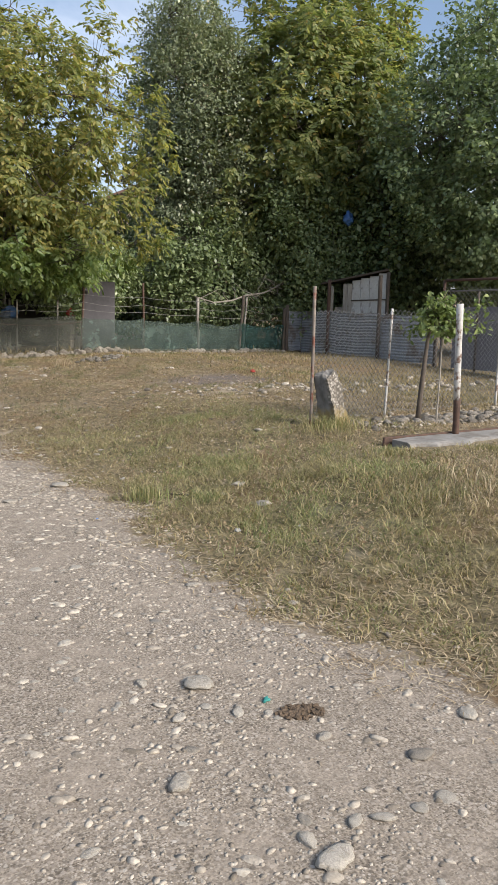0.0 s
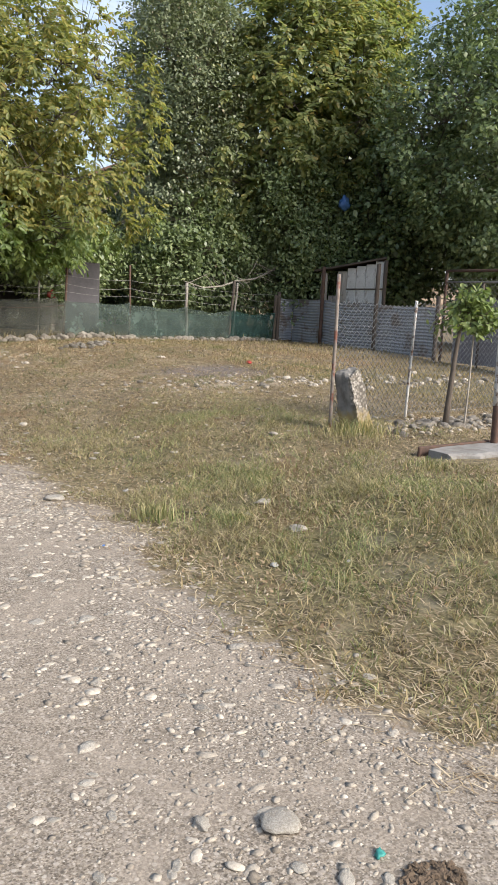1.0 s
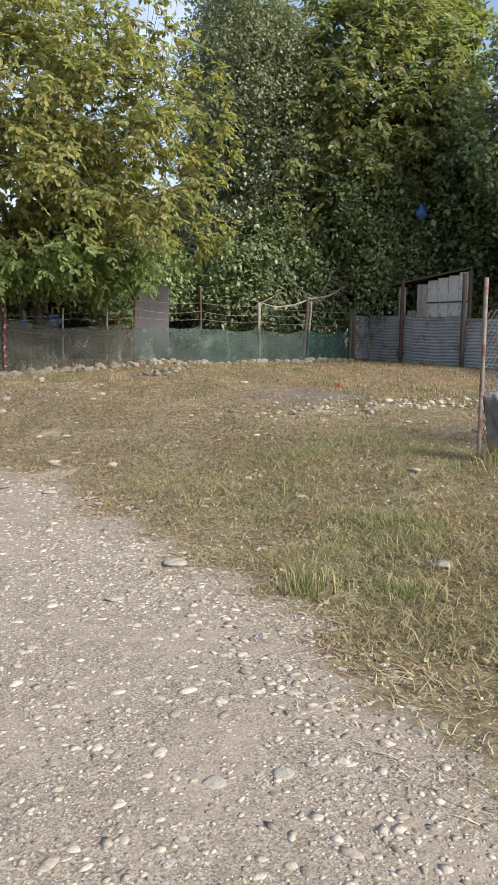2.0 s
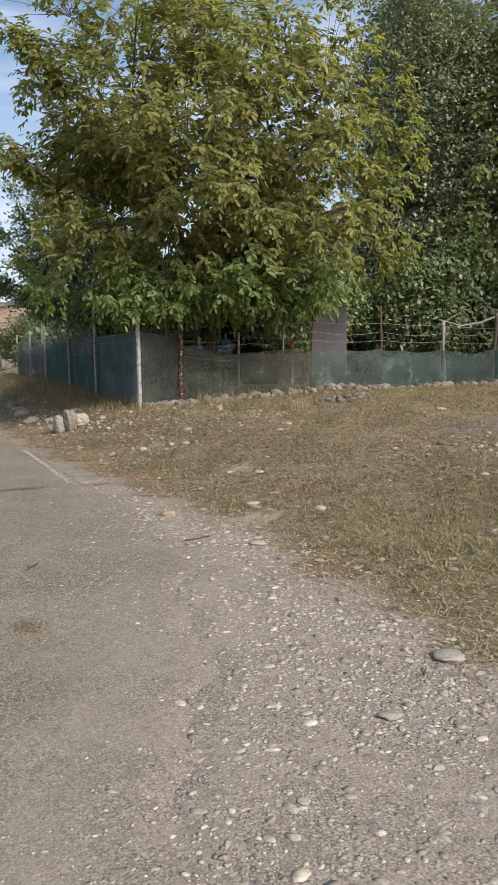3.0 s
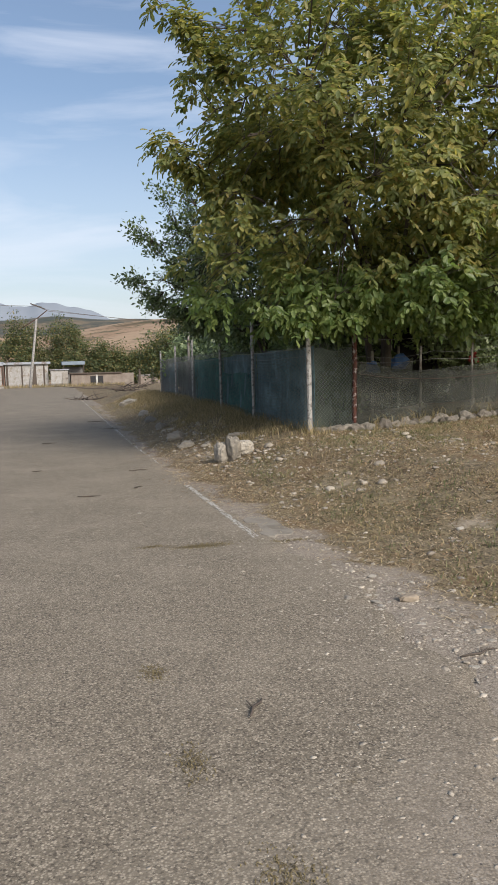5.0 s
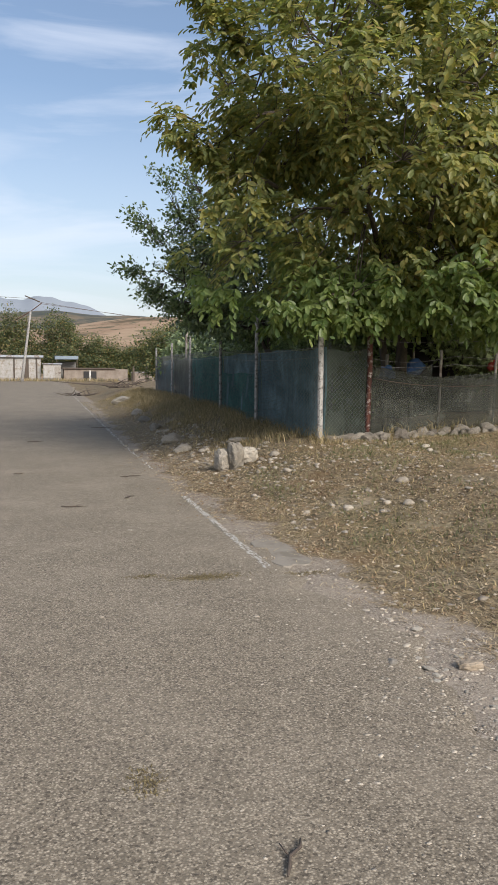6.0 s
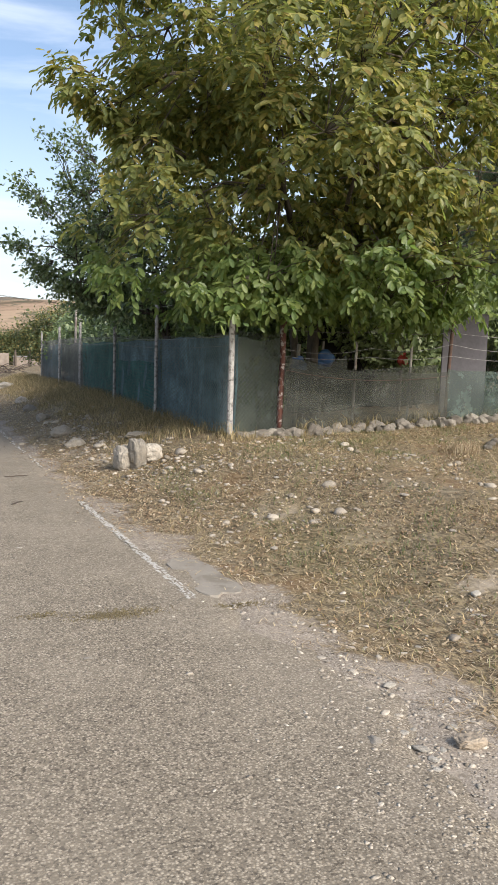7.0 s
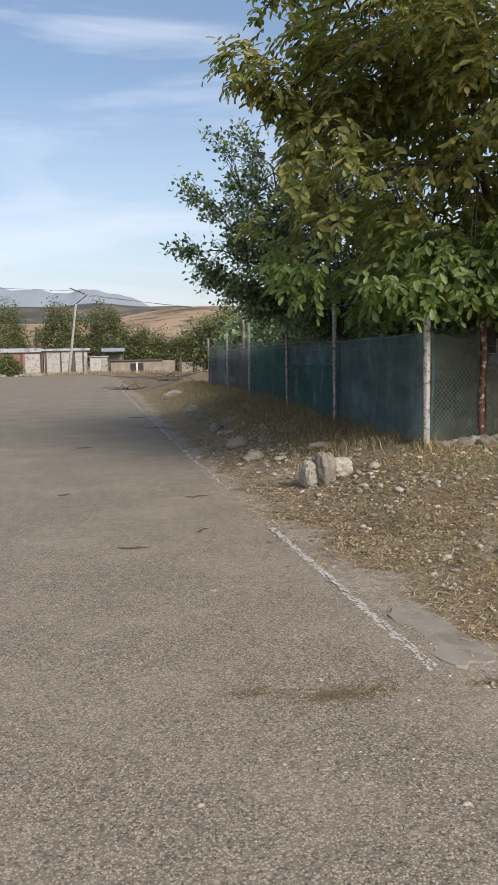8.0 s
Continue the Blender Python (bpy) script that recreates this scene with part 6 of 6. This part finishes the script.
# ---------------------------------------------------------------- behind the fence: house, lean-to, loose things
def house():
    z = 0.5
    h = thing("house", (21.0, 27.0, z), "tan plastered house with dark pitched roof behind trees", "house")
    WALL = worn("tan_plaster", (0.42, 0.33, 0.23), (0.34, 0.27, 0.19), 1.2, 0.9, fine=12)
    TILE = worn("brown_roof_tiles", (0.20, 0.12, 0.085), (0.14, 0.09, 0.07), 3, 0.85, fine=20)
    w, d, e, a = 4.2, 4.0, 6.2, 8.1
    vs = [(-w, -d, 0), (w, -d, 0), (w, d, 0), (-w, d, 0), (-w, -d, e), (w, -d, e), (w, d, e), (-w, d, e), (0, -d, a), (0, d, a)]
    part("wall", Geo().add(vs, [(0, 1, 5, 8, 4), (1, 2, 6, 5), (2, 3, 7, 9, 6), (3, 0, 4, 7)]).mesh("wall", WALL), h)
    o = 0.45
    for s in (-1, 1):
        top, low = (0, a + 0.12), (s * (w + o), e - o * (a - e) / w + 0.12)
        vs = [(top[0], -d - o, top[1]), (low[0], -d - o, low[1]), (low[0], d + o, low[1]), (top[0], d + o, top[1])]
        vs += [(x, y, zz - 0.12) for x, y, zz in vs]
        part("roof", Geo().add(vs, [(0, 1, 2, 3), (7, 6, 5, 4), (0, 4, 5, 1), (1, 5, 6, 2), (2, 6, 7, 3), (3, 7, 4, 0)]).mesh("roof", TILE), h)
    for x in (-2.2, 1.4):
        win = part("window", Geo().box((x, -d - 0.05, 3.6), (x + 1.1, -d + 0.05, 4.9), 0.02).mesh("window", WHITEWASH), h)
        part("pane", Geo().box((x + 0.1, -d - 0.07, 3.7), (x + 1.0, -d - 0.052, 4.8)).mesh("pane", NEAR_BLACK), win)
    h.rotation_euler = (0, 0, radians(-20))


house()


def yard_things():
    s = thing("lean_to", (6.9, 12.6, gz(6.9, 12.6)), "dark open lean-to with light metal roof edge", "shed")
    part("back_wall", Geo().box((-2.0, 0.6, 0), (1.6, 0.66, 1.7), 0.01).mesh("back_wall", NEAR_BLACK), s)
    part("roof", Geo().box((-2.1, -0.5, 1.72), (1.7, 0.8, 1.77), 0.01).mesh("roof", ZINC), s)
    for x in (-1.9, -0.4, 1.5):
        bar("post", (x, -0.4, -0.05), (x, -0.4, 1.74), 0.05, PALE_WOOD, s)
    w = part("metal_sheet", Geo().box((0, -0.015, 0), (0.86, 0.015, 1.75), 0.006).mesh("metal_sheet", PANEL_GREY), m=pose(7.66, 9.95, gz(7.7, 9.9), 0, 0, -4))
    tagged(w, "plain mauve-grey sheet standing behind the fence", "sheet")
    rng = random.Random(4)
    for name, x, y, z, r, mat, text in (("tarpaulin", 6.5, 11.8, 1.55, 0.26, BLUE_SHEET, "crumpled blue plastic sheet hanging under the lean-to"),
                                        ("plastic_bag", 8.2, 11.8, 1.62, 0.15, RED_SHEET, "crumpled red plastic bag hung on a stake"),
                                        ("tarpaulin", 5.4, 10.6, 1.45, 0.16, BLUE_SHEET, "faded blue plastic sheet behind the net")):
        ob = part(name, rock_mesh(name, rng.random() * 9, (r, r * 0.5, r * 0.8), mat, 3, 0.5), m=pose(x, y, z, 0, 0, 30))
        tagged(ob, text, "plastic sheet")
        st = thing("stake", (x + 0.02, y + 0.10, gz(x, y)), "thin grey stake behind the fence", "stake")
        bar("stick", (0, 0, -0.05), (0.02, 0, z + 0.35 - gz(x, y)), 0.03, PALE_BARK, st)
    b = part("plastic_bag", rock_mesh("plastic_bag", 3.3, (0.16, 0.12, 0.22), BLUE_SHEET, 3, 0.4), m=pose(15.3, 8.6, 4.45))
    tagged(b, "small blue plastic bag caught in the tree", "plastic bag")


yard_things()


def dead_branches():
    """Pale dry boughs lying over the fence top."""
    d = thing("dead_branch", (12.2, 9.7, 2.0), "pale dry branch lying across the fence top", "branch")
    rng = np.random.default_rng(15)
    g = Geo()
    main = [np.array([-1.4, 0, 0.12]), np.array([-0.8, -0.05, -0.02]), np.array([-0.2, 0, 0.05]), np.array([0.4, 0.1, 0.22]), np.array([1.1, 0.2, 0.32]), np.array([1.9, 0.3, 0.62])]
    g.tube(main, [0.012, 0.018, 0.026, 0.03, 0.028, 0.02], 6)
    for k in range(20):
        j = int(rng.integers(0, 5))
        a = main[j] + (main[j + 1] - main[j]) * rng.uniform(0, 1)
        e = a + rng.normal(0, 1, 3) * np.array([0.45, 0.2, 0.3]) + np.array([-0.1, 0, 0.05])
        m = a + (e - a) * 0.5 + rng.normal(0, 0.06, 3)
        g.tube([a, m, e], [0.013, 0.009, 0.004], 5)
    part("bough", g.mesh("bough", PALE_BARK, True), d)


dead_branches()


# ---------------------------------------------------------------- litter on the road
def stick(x, y, length, turn, seed, text="thin dark twig lying on the asphalt"):
    rng = random.Random(seed)
    pts = [(length * (t - 0.5), rng.uniform(-0.02, 0.02), 0.008 + rng.uniform(0, 0.006)) for t in (0, 0.25, 0.5, 0.75, 1)]
    g = Geo().tube(pts, [0.004, 0.007, 0.007, 0.006, 0.003], 5)
    g.tube([pts[2], (pts[2][0] + 0.05, 0.05, 0.014)], [0.004, 0.002], 4)
    z = gz(x, y) + (0.014 if x < float(asphalt_x(y)) else 0)
    tagged(part("twig", g.mesh("twig", DARK_WOOD, True), m=pose(x, y, z, 0, 0, turn)), text, "twig", "twigs on the road")


for k, (x, y, l, a) in enumerate([(0.02, 7.1, 0.28, -8), (0.68, 7.6, 0.22, 55), (0.92, 9.4, 0.3, 10), (0.35, 0.6, 0.2, 60), (1.68, 0.9, 0.25, 5), (2.5, -2.85, 0.3, -35), (-0.35, 15.0, 0.3, 0), (1.3, 18.6, 0.5, -5), (1.2, 22.0, 0.6, 4), (-0.6, 10.0, 0.16, 20)]):
    stick(x, y, l, a, k)


def brush_pile(x, y, size, seed, text):
    rng = np.random.default_rng(seed)
    g = Geo()
    for k in range(16):
        a = rng.normal(0, 0.25, 3) * size * np.array([1.6, 0.6, 0.0])
        e = a + np.array([rng.normal(0, 0.9), rng.normal(0, 0.3), abs(rng.normal(0, 0.13)) + 0.03]) * size
        g.tube([a, a + (e - a) * 0.5 + rng.normal(0, 0.06, 3) * size, e], [0.022 * size, 0.016 * size, 0.006 * size], 4)
    tagged(part("cut_branch", g.mesh("cut_branch", DARK_WOOD, True), m=pose(x, y, gz(x, y) + 0.02)), text, "branch", "cut branches at the road edge")


brush_pile(2.3, 42, 1.5, 1, "dry cut branches lying at the road edge")
brush_pile(4.2, 38, 1.4, 2, "dry cut branches lying at the road edge")
brush_pile(4.6, 43, 1.6, 3, "dry cut branches lying at the road edge")

PAPER = worn("dirty_white_paper", (0.45, 0.44, 0.41), (0.36, 0.35, 0.32), 20, 0.8)
TEAL_BIT = worn("teal_plastic", (0.06, 0.32, 0.27), (0.05, 0.25, 0.22), 20, 0.5)
for name, x, y, s, mat, text in (("plastic_scrap", 0.93, -6.05, 0.022, TEAL_BIT, "small torn teal plastic scrap on gravel"), ("plastic_scrap", 1.64, -3.12, 0.014, BLUE_SHEET, "small blue plastic scrap on gravel"),
                                 ("paper_scrap", 2.46, -1.97, 0.035, PAPER, "crumpled dirty white paper scrap in grass"), ("paper_scrap", 2.27, -4.02, 0.035, PAPER, "crumpled dirty white paper scrap in grass"), ("paper_scrap", 2.6, -4.3, 0.02, PAPER, "small dirty white paper scrap in grass"), ("packet", 8.4, 3.9, 0.09, RED_SHEET, "crumpled red packet on dry ground")):
    tagged(part(name, rock_mesh(name, x, (s, s * 0.6, s * 0.35), mat, 2, 0.6), m=pose(x, y, gz(x, y) + s * 0.25, 0, 0, 40)), text, "litter")


# ---------------------------------------------------------------- far end of the road
FAR = 90.0


def far_box(name, x0, x1, z0, z1, deep, mat, parent, label="", dy=0.0):
    return part(name, Geo().box((x0, dy, z0), (x1, dy + deep, z1), 0.02).mesh(name, mat), parent, label)


BRICK = worn("red_brown_brickwork", (0.20, 0.16, 0.13), (0.30, 0.255, 0.21), 1.2, 0.95, fine=14)
BLUE_TIN = worn("blue_grey_tin", (0.19, 0.235, 0.275), (0.25, 0.295, 0.335), 2, 0.6, fine=10)


RED_BRICK = worn("dull_red_brickwork", (0.24, 0.115, 0.08), (0.31, 0.19, 0.14), 1.4, 0.95, fine=14, dark=(0.16, 0.12, 0.09))


def village():
    s = thing("long_shed", (-2.6, FAR, 0.0), "long whitewashed shed with grey sheet roof", "shed", "sheds at the road end")
    far_box("wall", -1.4, 3.3, 0.0, 2.6, 3.0, FAR_WASH, s)
    far_box("roof", -1.6, 3.6, 2.6, 2.86, 3.4, ZINC, s, "", -0.3)
    for x, w in ((-1.3, 0.22), (0.35, 0.16), (1.5, 0.5), (2.75, 0.18)):
        far_box("door" if w > 0.4 else "post", x, x + w, 0.0, 2.5, 0.06, DARK_WOOD, s, "", -0.062)
    b = thing("brick_shed", (-8.6, FAR, 0.0), "low reddish brick shed with pale roof", "shed", "sheds at the road end")
    far_box("wall", -3.4, 4.5, 0.0, 2.5, 3.0, RED_BRICK, b)
    far_box("roof", -3.6, 4.4, 2.5, 2.95, 3.3, ZINC, b, "", -0.25)
    for x, w, mat in ((2.6, 1.6, FAR_WASH), (-2.6, 0.8, FAR_WASH)):
        far_box("panel", x, x + w, 0.1, 2.3, 0.06, mat, b, "whitewashed panel", -0.062)
    for x in (-3.0, -1.2, 1.0, 2.2, 4.3):
        far_box("post", x, x + 0.16, 0.0, 2.45, 0.16, DARK_WOOD, b, "", -0.17)
    far_box("door", -0.4, 0.4, 0.1, 1.9, 0.06, WHITEWASH, b, "", -0.062)
    w = thing("white_hut", (1.9, FAR - 1, 0.0), "small white hut with flat roof", "shed", "sheds at the road end")
    far_box("wall", -0.95, 0.95, 0.35, 1.85, 2.0, FAR_WASH, w)
    far_box("roof", -1.05, 1.1, 1.85, 1.98, 2.3, ZINC, w, "", -0.15)
    far_box("plinth", -1.0, 1.0, -0.2, 0.35, 2.0, CONCRETE, w)
    far_box("door", 0.3, 0.95, -0.1, 1.6, 0.06, PALE_WOOD, w, "", -0.062)
    c = thing("canopy", (3.65, FAR + 2, 0.0), "blue-grey tin canopy on thin posts", "canopy", "sheds at the road end")
    far_box("roof", -1.35, 1.3, 2.45, 2.85, 2.4, BLUE_TIN, c)
    for x in (-1.2, 1.1):
        far_box("post", x, x + 0.1, 0.0, 2.45, 0.1, DARK_WOOD, c)
    far_box("back_wall", -1.1, 1.1, 0.3, 2.2, 0.1, CONCRETE, c, "", 1.8)
    k = thing("low_barn", (6.8, FAR, 0.0), "low brick barn with two dark openings", "barn", "sheds at the road end")
    far_box("wall", -3.6, 3.6, -0.1, 1.35, 2.4, BRICK, k)
    far_box("roof", -3.8, 2.2, 1.35, 1.5, 2.7, DARK_WOOD, k, "", -0.2)
    # Black panels on the solid wall: the shade inside two openings, as colour.
    for x in (-1.4, -0.55):
        far_box("opening", x, x + 0.6, 0.1, 1.1, 0.06, NEAR_BLACK, k, "", -0.062)
    far_box("door", -0.78, -0.58, 0.0, 1.25, 0.06, WHITEWASH, k, "", -0.07)
    f = thing("low_wall", (14.5, FAR - 3, 0.0), "low tan block wall with dark posts", "wall", "sheds at the road end")
    far_box("wall", -4.0, 6.0, -0.1, 0.95, 0.3, BRICK, f)
    far_box("coping", -4.05, 6.05, 0.95, 1.1, 0.4, CONCRETE, f, "", -0.05)
    for x in (-3.9, -2.4, 0.2):
        far_box("post", x, x + 0.2, -0.1, 1.7, 0.2, DARK_WOOD, f, "", -0.21)
    u = thing("street_lamp", (-1.35, FAR - 6, 0.0), "leaning pale concrete street lamp pole", "street lamp")
    bar("pole", (0, 0, -0.3), (1.05, 0, 7.3), 0.17, PALE_POST, u, taper=0.6)
    bar("arm", (1.05, 0, 7.3), (2.2, 0, 8.2), 0.05, RUST, u)
    bar("arm", (1.05, 0, 7.3), (-0.4, 0, 6.4), 0.05, RUST, u)
    bar("crossbar", (0.5, 0, 8.9), (2.0, 0, 8.3), 0.06, DARK_WOOD, u)
    p = thing("wooden_pole", (-5.6, FAR + 18, -0.5), "dark wooden utility pole with crossbar", "pole")
    bar("pole", (0, 0, -0.2), (0.05, 0, 6.5), 0.13, DARK_WOOD, p)
    bar("crossbar", (-0.7, 0, 5.9), (0.8, 0, 5.9), 0.08, DARK_WOOD, p)
    for k, (a, b, m) in enumerate([((0.4, FAR - 6, 8.3), (60, FAR + 25, 6.5), 1.2), ((0.9, FAR - 6, 8.1), (70, FAR + 30, 7.0), 1.2), ((0.3, FAR - 6, 8.6), (-40, FAR - 30, 10.5), 0.8)]):
        pts = [Vector(a).lerp(Vector(b), t / 12) - Vector((0, 0, m * math.sin(math.pi * t / 12))) for t in range(13)]
        ob = part("power_line", Geo().tube(pts, 0.022, 4, False).mesh("power_line", DARK_WOOD))
        tagged(ob, "thin overhead power line", "cable", "power lines")


village()
heap_rng = random.Random(77)
for k in range(26):
    x, y = heap_rng.uniform(-11.5, -4.2), heap_rng.uniform(81.5, 84.5)
    lay(rubble_shapes[k % 5], "rubble_stone", x, y, heap_rng.uniform(0.18, 0.5), heap_rng.uniform(0, 360), "pale broken block in the rubble before the sheds", "stone", "rubble before the far sheds", 0.2, heap_rng.uniform(-20, 20))
for k, (x, y, rx, ry, top) in enumerate([(-8.5, 96, 4.0, 2.5, 6.6), (-2.2, 97, 3.0, 2.5, 6.0), (3.2, 98, 3.4, 2.5, 6.4), (7.5, 96, 3.0, 2.2, 3.9), (11.5, 95, 3.2, 2.0, 3.3), (16.0, 92, 3.6, 2.5, 5.4), (-14.0, 94, 4.0, 2.5, 5.6), (12.5, 70, 3.0, 2.5, 4.4), (14.0, 58, 3.2, 3.0, 4.6), (22, 95, 4, 3, 5), (-10.6, 85, 1.0, 0.8, 1.7), (-7.6, 86.5, 0.6, 0.6, 1.2), (-12.6, 84, 1.4, 1.0, 2.6)]):
    make_tree("far_bush", (x, y), 0.8, 0.1, (x, y, top * 0.6), (rx, ry, top * 0.62), 520, ("wide", OLIVE, 28, 0.21, 0.38),
              "rounded olive-green bush among the sheds", "bush", seed=90 + k, limbs=5, stems=2, lump=0.48, gap=0.04, lobes=11, spikes=0.7)


def roadside_weeds():
    """Brown weeds and earth before the far sheds."""
    rng = np.random.default_rng(41)
    x, y = rng.uniform(-14, 9, 2600), rng.normal(87, 1.2, 2600)
    blades("dry_grass", x, y, rng.uniform(0.15, 0.55, len(x)), 0.02, 0.8, DULL_BLADES, "tall brown weeds before the far sheds", "grass", 42, 0.02)


roadside_weeds()
